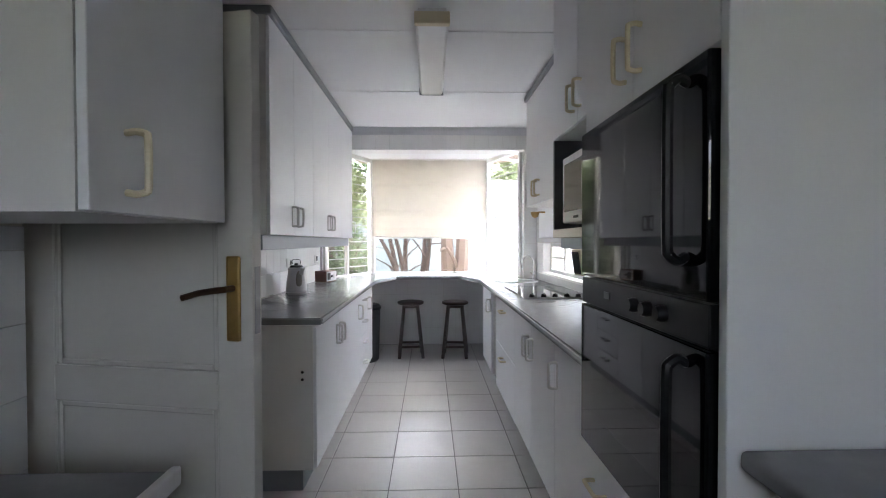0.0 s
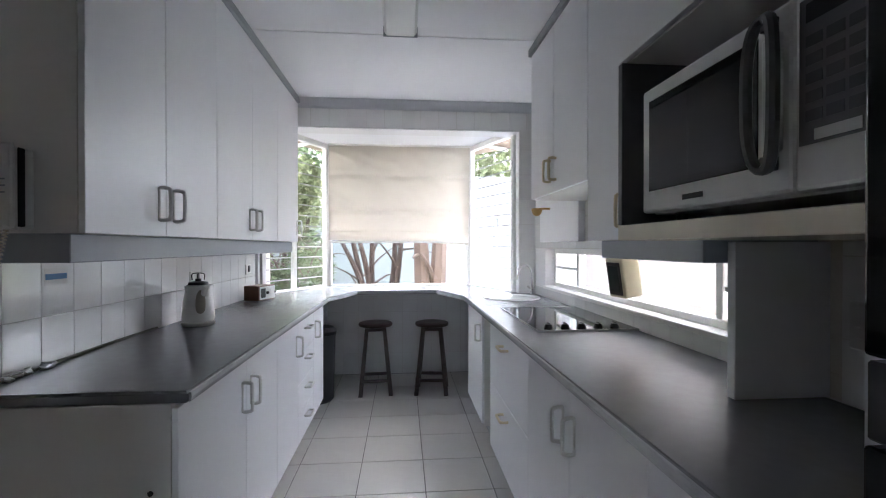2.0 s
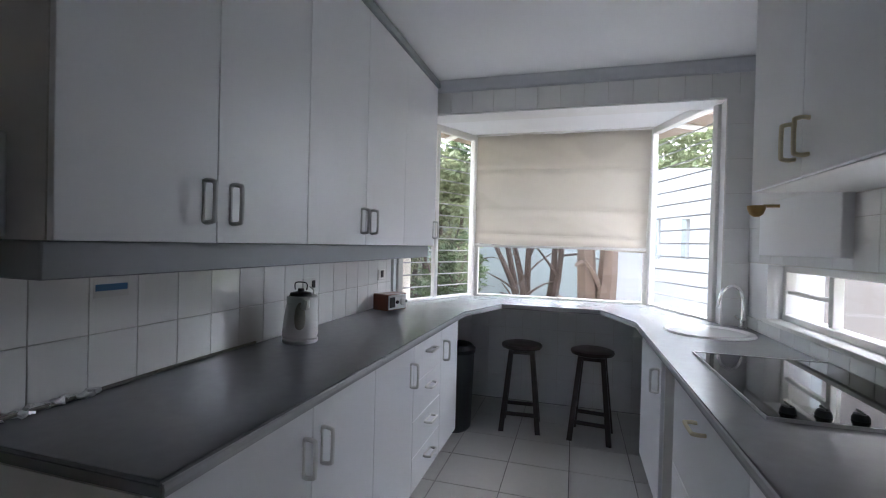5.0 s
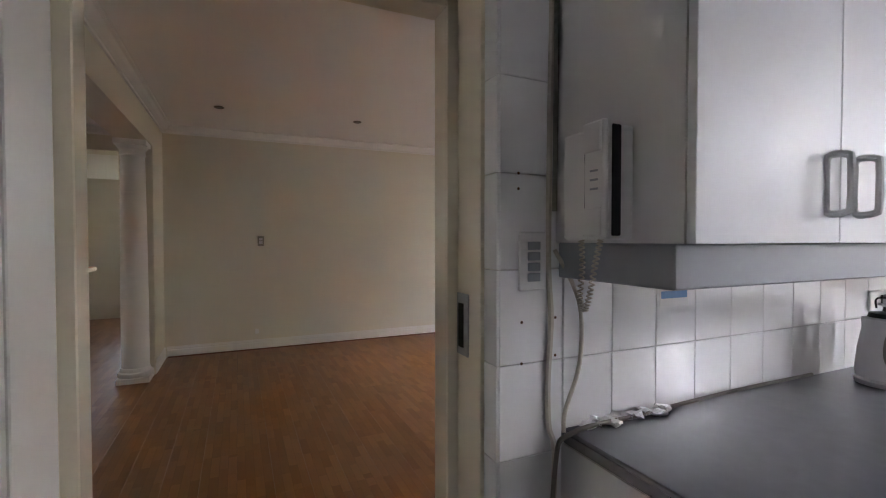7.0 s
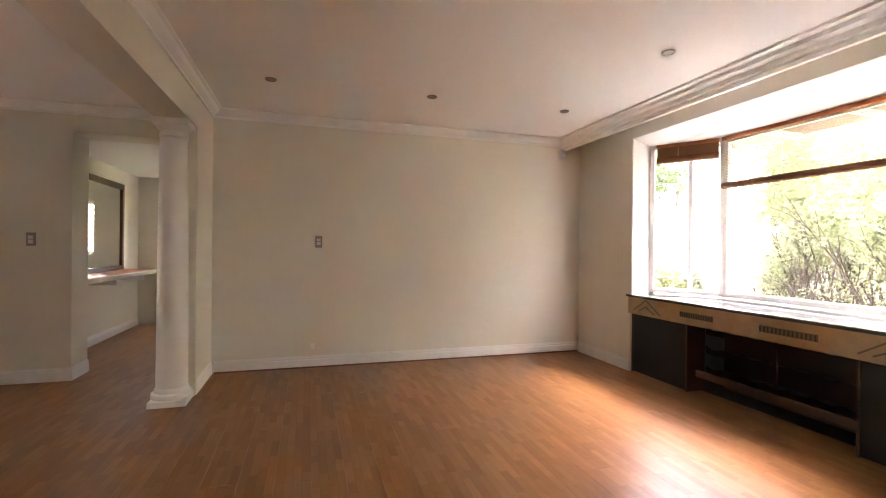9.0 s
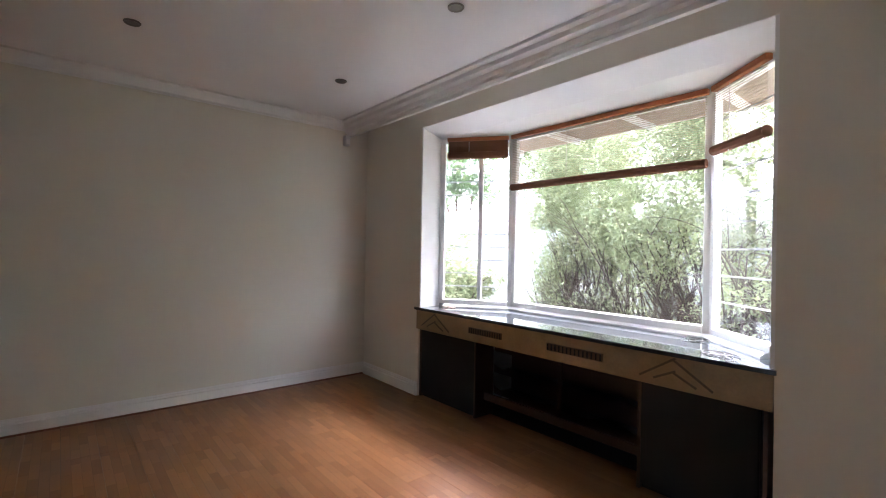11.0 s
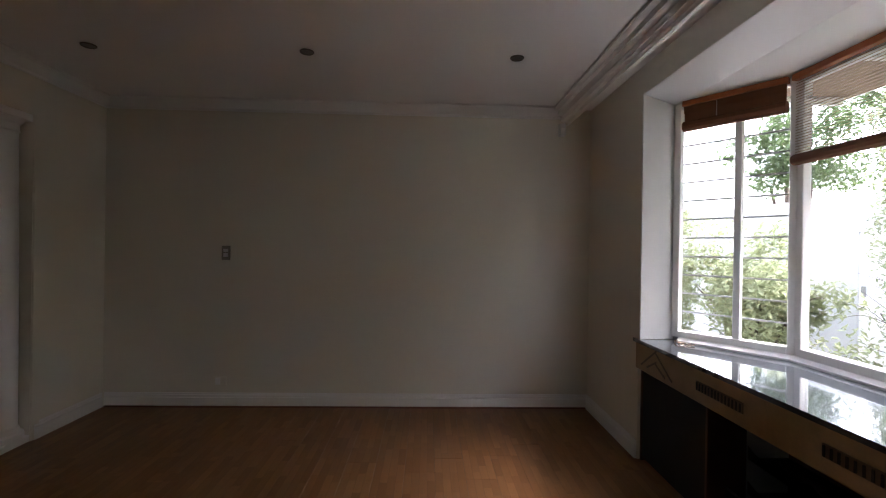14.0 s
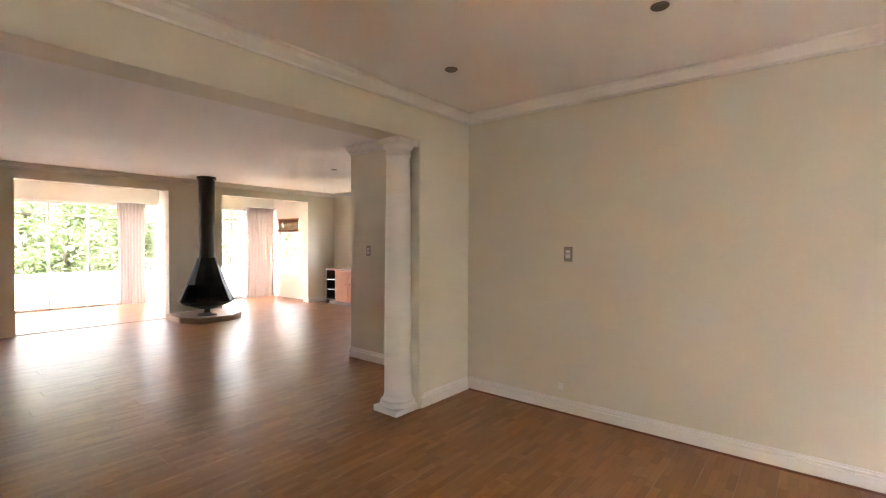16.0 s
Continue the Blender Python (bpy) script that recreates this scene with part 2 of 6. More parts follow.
def smooth_line(pts, n=6):
    pts = [Vector(p) for p in pts]
    out = []
    for i in range(len(pts) - 1):
        a, b, c, d = pts[max(i - 1, 0)], pts[i], pts[i + 1], pts[min(i + 2, len(pts) - 1)]
        for k in range(n):
            t = k / n
            out.append(0.5 * (2 * b + (c - a) * t + (2 * a - 5 * b + 4 * c - d) * t * t + (3 * b - a - 3 * c + d) * t ** 3))
    return out + [pts[-1]]


def lathe(bm, cx, cy, prof, n=24):
    """A turned shape from (radius, z) pairs."""
    rings = [[bm.verts.new((cx + r * math.cos(2 * math.pi * k / n), cy + r * math.sin(2 * math.pi * k / n), z)) for k in range(n)] for r, z in prof]
    for a, b in zip(rings, rings[1:]):
        for k in range(n):
            bm.faces.new((a[k], a[(k + 1) % n], b[(k + 1) % n], b[k]))
    bm.faces.new(rings[0][::-1]), bm.faces.new(rings[-1])
    return bm


def prism(bm, pts, z0, z1):
    """An upright block over a plan outline."""
    lo, hi = [bm.verts.new((x, y, z0)) for x, y in pts], [bm.verts.new((x, y, z1)) for x, y in pts]
    n = len(pts)
    for k in range(n):
        bm.faces.new((lo[k], lo[(k + 1) % n], hi[(k + 1) % n], hi[k]))
    bm.faces.new(lo[::-1]), bm.faces.new(hi)
    return bm


def run(bm, prof, p0, p1, out):
    """A moulding: a section of (outwards, up) pairs carried from p0 to p1; out is the way it faces."""
    p0, p1, out = Vector(p0), Vector(p1), Vector(out)
    a = [bm.verts.new(p0 + out * o + Vector((0, 0, u))) for o, u in prof]
    b = [bm.verts.new(p1 + out * o + Vector((0, 0, u))) for o, u in prof]
    n = len(prof)
    for k in range(n):
        bm.faces.new((a[k], a[(k + 1) % n], b[(k + 1) % n], b[k]))
    bm.faces.new(a[::-1]), bm.faces.new(b)
    return bm


def mesh_of(name, bm, m, smooth=False):
    bmesh.ops.recalc_face_normals(bm, faces=bm.faces)
    me = bpy.data.meshes.new(name)
    bm.to_mesh(me)
    bm.free()
    me.materials.append(m)
    if smooth:
        me.polygons.foreach_set("use_smooth", [True] * len(me.polygons))
        me.set_sharp_from_angle(angle=radians(35))
    return me


def place(ob, parent):
    ob.parent = parent
    ob.matrix_parent_inverse = NET.get(parent, Matrix()).inverted()
    return ob


def part(name, bm, m, parent, label="", smooth=False):
    ob = place(new(name, mesh_of(name, bm, m, smooth)), parent)
    if label:
        tagged(ob, label)
    return ob


def thing(name, label, category, base, group=""):
    ob = new(name)
    ob.empty_display_size = 0.05
    ob.matrix_basis = Matrix.Translation(base)
    NET[ob] = ob.matrix_basis.copy()
    return tagged(ob, label, category, group)


def single(name, bm, m, label, category, group="", smooth=False):
    return tagged(new(name, mesh_of(name, bm, m, smooth)), label, category, group)


def structure(name, bm, m, label="", smooth=False):
    return tagged(new(name, mesh_of(name, bm, m, smooth)), label, kind="structure")


# ---- the setting ----
KC, DC, LC = 2.58, 2.70, 2.64  # ceilings of kitchen, dining room and lounge

# kitchen shell
bm = bx(-0.2, 0.9, -1.4, -1.2, 0, 2.8)
box(bm, 1.55, 2.6, -1.4, -1.2, 0, 2.8), box(bm, 0.9, 1.55, -1.4, -1.2, 2.1, 2.8), box(bm, 0.9, 1.55, -1.4, -1.2, 0, 1.5)
structure("wall_kitchen_back", bm, M["kwall"])
bm = bx(2.40, 2.62, -1.2, 3.25, 0, 2.8)
box(bm, 2.40, 2.62, 5.46, 5.95, 0, 2.8), box(bm, 2.40, 2.62, 3.25, 5.46, 0, 1.02), box(bm, 2.40, 2.62, 3.25, 5.46, 1.32, 2.8)
structure("wall_kitchen_east", bm, M["kwall"])
bm = bx(-0.25, 0, -5.4, 2.12, 0, 2.8)
box(bm, -0.25, 0, 3.0, 6.2, 0, 2.8), box(bm, -0.25, 0, 2.12, 3.0, 2.03, 2.8)
structure("wall_partition", bm, M["wall"])
bm = bx(0, 2.40, 5.745, 5.95, 2.345, 2.8)
box(bm, 0, 0.03, 5.745, 5.80, 0, 2.36), box(bm, 2.25, 2.40, 5.745, 5.95, 0, 2.36)
structure("wall_kitchen_north", bm, M["kwall"])
structure("ceiling_kitchen", bx(0, 2.40, -1.2, 5.745, KC, KC + 0.1), M["kceil"])
bm = bmesh.new()
for y in (1.12, 2.28, 3.44, 4.52):
    box(bm, 0.02, 2.38, y - 0.011, y + 0.011, KC - 0.004, KC + 0.01)
structure("ceiling_joint_strips", bm, M["kceil"])
bm = bmesh.new()
run(bm, [(0, 0), (0, 0.072), (0.07, 0.072), (0.066, 0.06), (0.045, 0.035), (0.018, 0.012), (0.014, 0.0)], (0.0, 5.745, KC - 0.072), (2.4, 5.745, KC - 0.072), (0, -1, 0))
structure("cove_kitchen_north", bm, M["palegrey"], "grey painted cove above the tiled band")
# bay of the kitchen: low wall, soffit
KB = [(0.03, 5.80), (0.45, 6.66), (1.96, 6.66), (2.25, 5.85)]
KBO = [(-0.06, 5.95), (0.36, 6.82), (2.05, 6.82), (2.39, 5.95)]
bm = bmesh.new()
for a, b, c, d in zip(KB, KB[1:], KBO, KBO[1:]):
    prism(bm, [a, b, d, c], 0, 0.895)
structure("wall_bay_kitchen", bm, M["kwall"])
structure("ceiling_bay_kitchen", prism(bmesh.new(), [(0.02, 5.951), KBO[1], KBO[2], (2.39, 5.951)], 2.40, 2.55), M["kceil"])
structure("floor_screed", bx(-0.02, 2.42, -1.2, 6.82, -0.2, -0.006), M["grout"])

# dining room shell
structure("wall_west", bx(-5.46, -5.26, 1.68, 6.2, 0, 2.85), M["wall"])
bm = bx(-5.46, -4.27, 5.97, 6.2, 0, 2.85)
box(bm, -1.50, -0.2, 5.97, 6.2, 0, 2.85), box(bm, -4.27, -1.50, 5.97, 6.2, 2.51, 2.85)
structure("wall_window", bm, M["wall"])
bm = bx(-5.46, -4.53, 1.42, 1.68, 0, 2.85)
box(bm, -4.53, -0.2, 1.42, 1.68, 2.34, 2.85)
structure("wall_beam_return", bm, M["wall"])
structure("ceiling_dining", bx(-5.26, -0.25, 1.68, 5.97, DC, DC + 0.12), M["ceil"])
structure("pelmet_board_window", bx(-5.26, -0.25, 5.741, 5.756, 2.552, DC - 0.002), M["trim"], "thin white curtain pelmet board standing off the window wall")
COR = [(0, 0), (0, 0.09), (0.095, 0.09), (0.095, 0.075), (0.075, 0.07), (0.055, 0.045), (0.03, 0.028), (0.018, 0.02), (0.018, 0.0)]
bm = bmesh.new()
run(bm, COR, (-5.26, 1.68, DC - 0.09), (-5.26, 5.74, DC - 0.09), (1, 0, 0))
run(bm, COR, (-5.26, 1.68, DC - 0.09), (-0.25, 1.68, DC - 0.09), (0, 1, 0))
run(bm, COR, (-0.25, 1.68, DC - 0.09), (-0.25, 5.74, DC - 0.09), (-1, 0, 0))
structure("cornice_dining", bm, M["trim"])
bm = bmesh.new()
PEL = [(0, 0.0), (0, 0.148), (0.13, 0.148), (0.13, 0.128), (0.095, 0.118), (0.088, 0.09), (0.05, 0.075), (0.045, 0.04), (0.018, 0.03), (0.018, 0)]
run(bm, PEL, (-5.26, 5.74, 2.552), (-0.25, 5.74, 2.552), (0, -1, 0))
structure("cornice_window", bm, M["trim"])
SK = [(0, 0), (0, 0.125), (0.008, 0.125), (0.008, 0.112), (0.012, 0.108), (0.012, 0.098), (0.009, 0.095), (0.009, 0.09), (0.016, 0.084), (0.016, 0.0)]
bm = bmesh.new()
run(bm, SK, (-5.26, 1.70, 0), (-5.26, 5.97, 0), (1, 0, 0))
run(bm, SK, (-5.244, 5.97, 0), (-4.28, 5.97, 0), (0, -1, 0))
run(bm, SK, (-1.49, 5.97, 0), (-0.2, 5.97, 0), (0, -1, 0))
run(bm, SK, (-5.244, 1.68, 0), (-4.56, 1.68, 0), (0, 1, 0))
run(bm, SK, (-0.25, 3.07, 0), (-0.25, 5.95, 0), (-1, 0, 0))
run(bm, SK, (-0.25, -5.0, 0), (-0.25, 2.05, 0), (-1, 0, 0))
structure("baseboard_dining", bm, M["trim"], "white moulded skirting board")
bm = bmesh.new()
run(bm, [(0, 0), (0, 0.012), (0.012, 0.004), (0.014, 0)], (-5.244, 1.71, 0.002), (-5.244, 5.95, 0.002), (1, 0, 0))
structure("floor_bead", bm, M["wood"])
# bay of the dining room
DB = [(-4.25, 6.2), (-3.68, 6.60), (-1.99, 6.60), (-1.52, 6.2)]
DBO = [(-4.40, 6.2), (-3.74, 6.74), (-1.93, 6.74), (-1.38, 6.2)]
bm = bmesh.new()
for a, b, c, d in zip(DB, DB[1:], DBO, DBO[1:]):
    prism(bm, [a, b, d, c], 0, 0.855)
structure("wall_bay_dining", bm, M["render_w"])
bm = bmesh.new()
for x, y, z in [(-4.252, 5.972, 2.505), (-1.518, 5.972, 2.505), (-4.252, 6.19, 2.462), (-1.518, 6.19, 2.462)] + [(*p, 2.434) for p in DB] + [(*p, 2.432) for p in DBO] + [(*p, 2.55) for p in DBO] + [(-4.252, 5.972, 2.5085), (-1.518, 5.972, 2.5085)]:
    bm.verts.new((x, y, z))
bmesh.ops.convex_hull(bm, input=bm.verts[:])
structure("ceiling_bay_dining", bm, M["trim"], "smooth white sloping soffit of the bay")
bm = bx(-4.272, -4.252, 5.972, 6.21, 0.83, 2.508)
box(bm, -1.518, -1.498, 5.972, 6.21, 0.83, 2.508)
structure("trim_bay_reveal", bm, M["trim"])
# floor under the boards, from lounge to sun room
structure("floor", bx(-9.2, -0.02, -8.2, 6.2, -0.2, -0.012), M["floor2"], "warm brown strip laminate floor")
# slab under the bay coloured near black for the shade inside the sideboard recess
structure("floor_bay", bx(-4.4, -1.38, 6.2005, 6.74, -0.2, -0.012), M["dark"])
structure("threshold", bx(-0.25, 0.0, 2.12, 3.0, -0.0115, 0.002), M["wood"], "worn dark wooden door threshold")

# lounge shell, beyond the beam
bm = bx(-8.9, -8.7, -5.2, -3.92 - 0.39, 0, 2.85)
box(bm, -8.9, -8.7, -3.92, 0.0, 0, 2.85), box(bm, -8.9, -8.7, -4.31, -3.92, 0, 1.26), box(bm, -8.9, -8.7, -4.31, -3.92, 2.22, 2.85)
structure("wall_lounge_west", bm, M["wall"])
bm = bx(-2.82, -0.25, -5.2, -5.0, 0, 2.85)
box(bm, -5.92, -4.94, -5.2, -5.0, 0, 2.4), box(bm, -8.7, -7.95, -5.2, -5.0, 0, 2.4), box(bm, -8.7, -2.82, -5.2, -5.0, 2.4, 2.85)
structure("wall_lounge_south", bm, M["wall"])
structure("ceiling_lounge", bx(-8.9, -0.2, -5.2, 1.42, LC, LC + 0.1), M["ceil"])
bm = bmesh.new()
run(bm, COR, (-8.7, -5.0, LC - 0.09), (-0.2, -5.0, LC - 0.09), (0, 1, 0))
run(bm, COR, (-8.7, -5.0, LC - 0.09), (-8.7, -0.05, LC - 0.09), (1, 0, 0))
run(bm, COR, (-5.33, -0.21, LC - 0.09), (-5.33, 1.42, LC - 0.09), (1, 0, 0))
run(bm, COR, (-8.7, -0.21, LC - 0.09), (-5.33, -0.21, LC - 0.09), (0, -1, 0))
structure("cornice_lounge", bm, M["trim"])
bm = bx(-5.67, -5.33, -0.21, 0.45, 0, 2.7)
box(bm, -5.67, -5.33, 0.45, 1.42, 2.38, 2.7), box(bm, -8.7, -5.67, -0.21, -0.05, 0, 2.7)
structure("wall_nib", bm, M["wall"])
bm = bmesh.new()
run(bm, SK, (-5.33, -0.226, 0), (-5.33, 0.466, 0), (1, 0, 0))
run(bm, SK, (-5.67, 0.45, 0), (-5.33, 0.45, 0), (0, 1, 0))
run(bm, SK, (-5.67, -0.05, 0), (-8.69, -0.05, 0), (0, 1, 0))
run(bm, SK, (-5.35, -0.21, 0), (-8.69, -0.21, 0), (0, -1, 0))
run(bm, SK, (-7.95, -5.0, 0), (-8.7, -5.0, 0), (0, 1, 0))
run(bm, SK, (-4.94, -5.0, 0), (-5.92, -5.0, 0), (0, 1, 0))
structure("baseboard_lounge", bm, M["trim"])
# passage behind the nib
bm = bx(-9.0, -8.7, -0.05, 0.60, 0, 2.7)
box(bm, -9.0, -8.7, 1.15, 1.68, 0, 2.7), box(bm, -9.0, -8.7, 0.60, 1.15, 0, 1.15), box(bm, -9.0, -8.7, 0.60, 1.15, 2.0, 2.7)
box(bm, -8.7, -5.46, 1.42, 1.68, 0, 2.7)
structure("wall_passage", bm, M["wall"])
structure("ceiling_passage", bx(-9.0, -5.67, -0.05, 1.42, 2.42, 2.5), M["ceil"])

# sun room beyond the lounge
bm = bx(-8.4, -8.2, -8.1, -6.75, 0, 2.7)
box(bm, -8.4, -8.2, -5.7, -5.2, 0, 2.7), box(bm, -8.4, -8.2, -6.75, -5.7, 0, 0.62), box(bm, -8.4, -8.2, -6.75, -5.7, 2.05, 2.7)
structure("wall_sunroom_west", bm, M["wall"])
bm = bx(-0.4, -0.2, -8.1, -5.2, 0, 2.7)
structure("wall_sunroom_east", bm, M["wall"])
bm = bx(-5.92, -0.4, -8.1, -7.9, 2.3, 2.7)
box(bm, -3.05, -0.4, -8.1, -7.9, 0, 2.3), box(bm, -5.92, -5.75, -7.9, -6.95, 0, 2.68), box(bm, -8.2, -5.92, -7.05, -6.95, 2.3, 2.68)
structure("wall_sunroom_south", bm, M["wall"])
structure("ceiling_sunroom", bx(-8.4, -0.2, -8.1, -5.2, 2.68, 2.78), M["ceil"])
structure("threshold_strip", bx(-4.9, -2.82, -5.14, -5.10, 0, 0.006), M["wood"])

# ground and sky line
ground = structure("ground", bx(-400, 400, -400, 400, -0.55, -0.35), M["grass"])


# ---- windows ----
def window(name, p0, p1, z0, z1, m, fr=0.05, dep=0.05, stiles=(), rails=(), bars=(), label="", bar_r=0.006, bar_mat=None):
    """A framed window between two plan points: frame, glass, mullions at shares of its width, rails and burglar bars at heights."""
    p0, p1 = Vector((*p0, 0)), Vector((*p1, 0))
    w = (p1 - p0).length
    turn = Matrix.Translation(p0) @ Matrix.Rotation(math.atan2(p1.y - p0.y, p1.x - p0.x), 4, "Z")
    win = tagged(new(name), label, kind="structure")
    win.matrix_basis = turn
    bm = bx(0, fr, -dep / 2, dep / 2, z0, z1, 0.004)
    box(bm, w - fr, w, -dep / 2, dep / 2, z0, z1, 0.004)
    box(bm, fr, w - fr, -dep / 2, dep / 2, z1 - fr, z1, 0.004), box(bm, fr, w - fr, -dep / 2 - 0.01, dep / 2 + 0.01, z0, z0 + fr, 0.004)
    ob = new("window_frame", mesh_of("window_frame", bm, m))
    ob.parent = win
    for s in stiles:
        ob = new("mullion", mesh_of("mullion", bx(w * s - 0.02, w * s + 0.02, -dep / 2 + 0.004, dep / 2 - 0.004, z0 + fr, z1 - fr, 0.003), m))
        ob.parent = win
    for z in rails:
        ob = new("rail", mesh_of("rail", bx(fr, w - fr, -dep / 2 + 0.006, dep / 2 - 0.006, z - 0.018, z + 0.018, 0.003), m))
        ob.parent = win
    if len(bars):
        bar = mesh_of("burglar_bar", tube(bmesh.new(), [(fr * 0.5, 0, 0), (w - fr * 0.5, 0, 0)], bar_r, 6), bar_mat or m)
        for z in bars:
            ob = new("burglar_bar", bar)
            ob.parent, ob.location = win, (0, dep / 2 + 0.012, z)
    pane = new("pane", mesh_of("pane", bx(fr - 0.01, w - fr + 0.01, -0.002, 0.002, z0 + fr - 0.01, z1 - fr + 0.01), M["glass"]))
    pane.parent, pane.visible_shadow = win, False
    return win


steps = lambda a, b, n: [a + (b - a) * k / n for k in range(1, n)]
window("window_1", KB[0], KB[1], 0.895, 2.40, M["trim"], stiles=(0.45,), bars=steps(0.93, 2.36, 14), bar_mat=M["palebar"], label="narrow white angled bay window with horizontal burglar bars")
window("window_2", KB[1], KB[2], 0.895, 2.40, M["trim"], label="wide white bay window behind a cream blind")
window("window_3", KB[2], KB[3], 0.895, 2.40, M["trim"], bars=steps(0.93, 2.36, 14), bar_mat=M["palebar"], label="narrow white angled bay window with horizontal burglar bars")
w4 = window("window_4", (2.50, 3.25), (2.50, 5.46), 1.02, 1.32, M["trim"], fr=0.035, stiles=(0.12, 0.78), label="low white strip window above the worktop")
for a, b in ((0.036, 0.244), (1.745, 2.174)):
    ob = new("rail", mesh_of("rail", bx(a, b, -0.016, 0.016, 1.165, 1.185, 0.003), M["trim"]))
    ob.parent = w4
window("window_5", DB[0], DB[1], 0.855, 2.43, M["trim"], fr=0.045, stiles=(0.56,), bars=steps(0.9, 2.4, 12), bar_r=0.0065, bar_mat=M["palebar"], label="narrow white bay window with burglar bars")
window("window_6", DB[1], DB[2], 0.855, 2.43, M["trim"], fr=0.05, label="wide white bay window onto the hedge")
window("window_7", DB[2], DB[3], 0.855, 2.43, M["trim"], fr=0.045, bars=steps(0.9, 2.4, 9), bar_r=0.0065, bar_mat=M["palebar"], label="narrow white bay window with burglar bars")
window("window_8", (-8.8, -3.92), (-8.8, -4.31), 1.26, 2.22, M["blackdoor"], label="small dark framed window")
window("window_9", (-8.3, -5.7), (-8.3, -6.75), 0.62, 2.05, M["trim"], rails=(1.7,), label="white side window of the sun room")
for k, (a, b, wy) in enumerate(((-5.75, -3.05, -8.0), (-8.2, -5.92, -7.0))):
    window("window_%d" % (10 + k), (a, wy), (b, wy), 0.0, 2.3, M["trim"], fr=0.06, stiles=(0.25, 0.5, 0.75), rails=(2.0,), label="glazed white garden doors of the sun room")
window("window_12", (-8.85, 1.15), (-8.85, 0.60), 1.15, 2.0, M["trim"], bars=steps(1.18, 1.97, 8), label="white barred window at the end of the passage")
bm = bx(2.38, 2.475, 3.25, 5.46, 1.0, 1.022, 0.003)
structure("window_sill_strip", bm, M["trim"], "white sill below the strip window")

# ---- kitchen worktops ----
WT = 0.93


def worktop(name, pts, label):
    top = thing(name, label, "worktop", (pts[0][0], pts[0][1], WT - 0.04))
    bm = prism(bmesh.new(), pts, WT - 0.036, WT)
    bmesh.ops.bevel(bm, geom=[e for e in bm.edges if abs(e.verts[0].co.z - e.verts[1].co.z) < 1e-5], offset=0.008, segments=3, affect="EDGES")
    part("slab", bm, M["worktop"], top)
    return top


top = worktop("worktop", [(0.004, 3.175), (0.63, 3.175), (0.63, 5.56), (0.81, 6.10), (1.56, 6.10), (1.75, 5.60), (1.75, 2.31), (2.396, 2.31), (2.396, 5.742), (2.26, 5.742), (2.235, 5.86), (1.955, 6.62), (0.455, 6.62), (0.05, 5.83), (0.03, 5.742), (0.004, 5.742)], "continuous grey laminate worktop running round the kitchen into the bay")
# edging paler than the slab: the front edge's highlight is in its colour
bm = bmesh.new()
for a, b in (((0.63, 3.18), (0.63, 5.56)), ((0.63, 5.56), (0.81, 6.10)), ((0.81, 6.10), (1.56, 6.10)), ((1.56, 6.10), (1.75, 5.60)), ((1.75, 5.60), (1.75, 2.32))):
    d = (Vector((*b, 0)) - Vector((*a, 0))).normalized()
    nrm = Vector((d.y, -d.x, 0))
    run(bm, [(0.001, -0.03), (0.001, 0.0), (0.006, -0.003), (0.008, -0.015), (0.006, -0.027)], (*a, WT - 0.003), (*b, WT - 0.003), nrm)
part("edging", bm, M["edge"], top, "rounded laminate edging, its pale colour standing for the highlight")


# ---- cabinets ----
def d_handle(bm, p, along, out, length=0.10, proud=0.036, r=0.0068, loop=False):
    """A rounded bow handle centred on p; as a loop it has a slim back bar lying on the front."""
    p, a, o = Vector(p), Vector(along), Vector(out)
    e = 0.36 if loop else 0.50
    half = [(e, 0.0), (0.50, 0.12), (0.52, 0.45), (0.49, 0.84), (0.40, 1.0)]
    pts = [p - a * length * u + o * proud * v for u, v in half] + [p + a * length * u + o * proud * v for u, v in reversed(half)]
    tube(bm, smooth_line(pts, 3), r, 8)
    return bm if not loop else tube(bm, [p - a * length * 0.40 + o * r * 0.4, p + a * length * 0.40 + o * r * 0.4], r * 0.75, 6)


def cabinet(name, label, x_back, x_front, y0, y1, z0, z1, fronts, m_handle="whitep", plinth=0.0, group="", cat="cabinet", front_m="white", hl=0.112):
    """A cabinet unit on a wall: body, fronts facing the aisle (each y0, y1, z0, z1, handle y, handle z, upright?) with bow handles."""
    s = 1 if x_front > x_back else -1
    cab = thing(name, label, cat, ((x_back + x_front) / 2, (y0 + y1) / 2, z0), group)
    xb = x_front - s * 0.020
    part("body", bx(x_back + s * 0.004, xb, y0, y1, z0 + plinth, z1), M["carcass"], cab)
    if plinth:
        part("plinth", bx(x_back + s * 0.004, x_front - s * 0.075, y0, y1, z0, z0 + plinth - 0.001), M["grey"], cab, "recessed grey plinth")
    for f in fronts:
        a, b, c, d, hy, hz, upright = f
        fr = part("drawer_front" if not upright else "door", bx(xb + s * 0.002, x_front, a + 0.0015, b - 0.0015, c, d, 0.0015), M[front_m], cab)
        if hy is not None:
            part("handle", d_handle(bmesh.new(), (x_front - s * 0.001, hy, hz), (0, 0, 1) if upright else (0, 1, 0), (s, 0, 0), hl, 0.037 * hl / 0.1, 0.0062 * hl / 0.1, m_handle != "ivory"), M[m_handle], fr, smooth=True)
    return cab


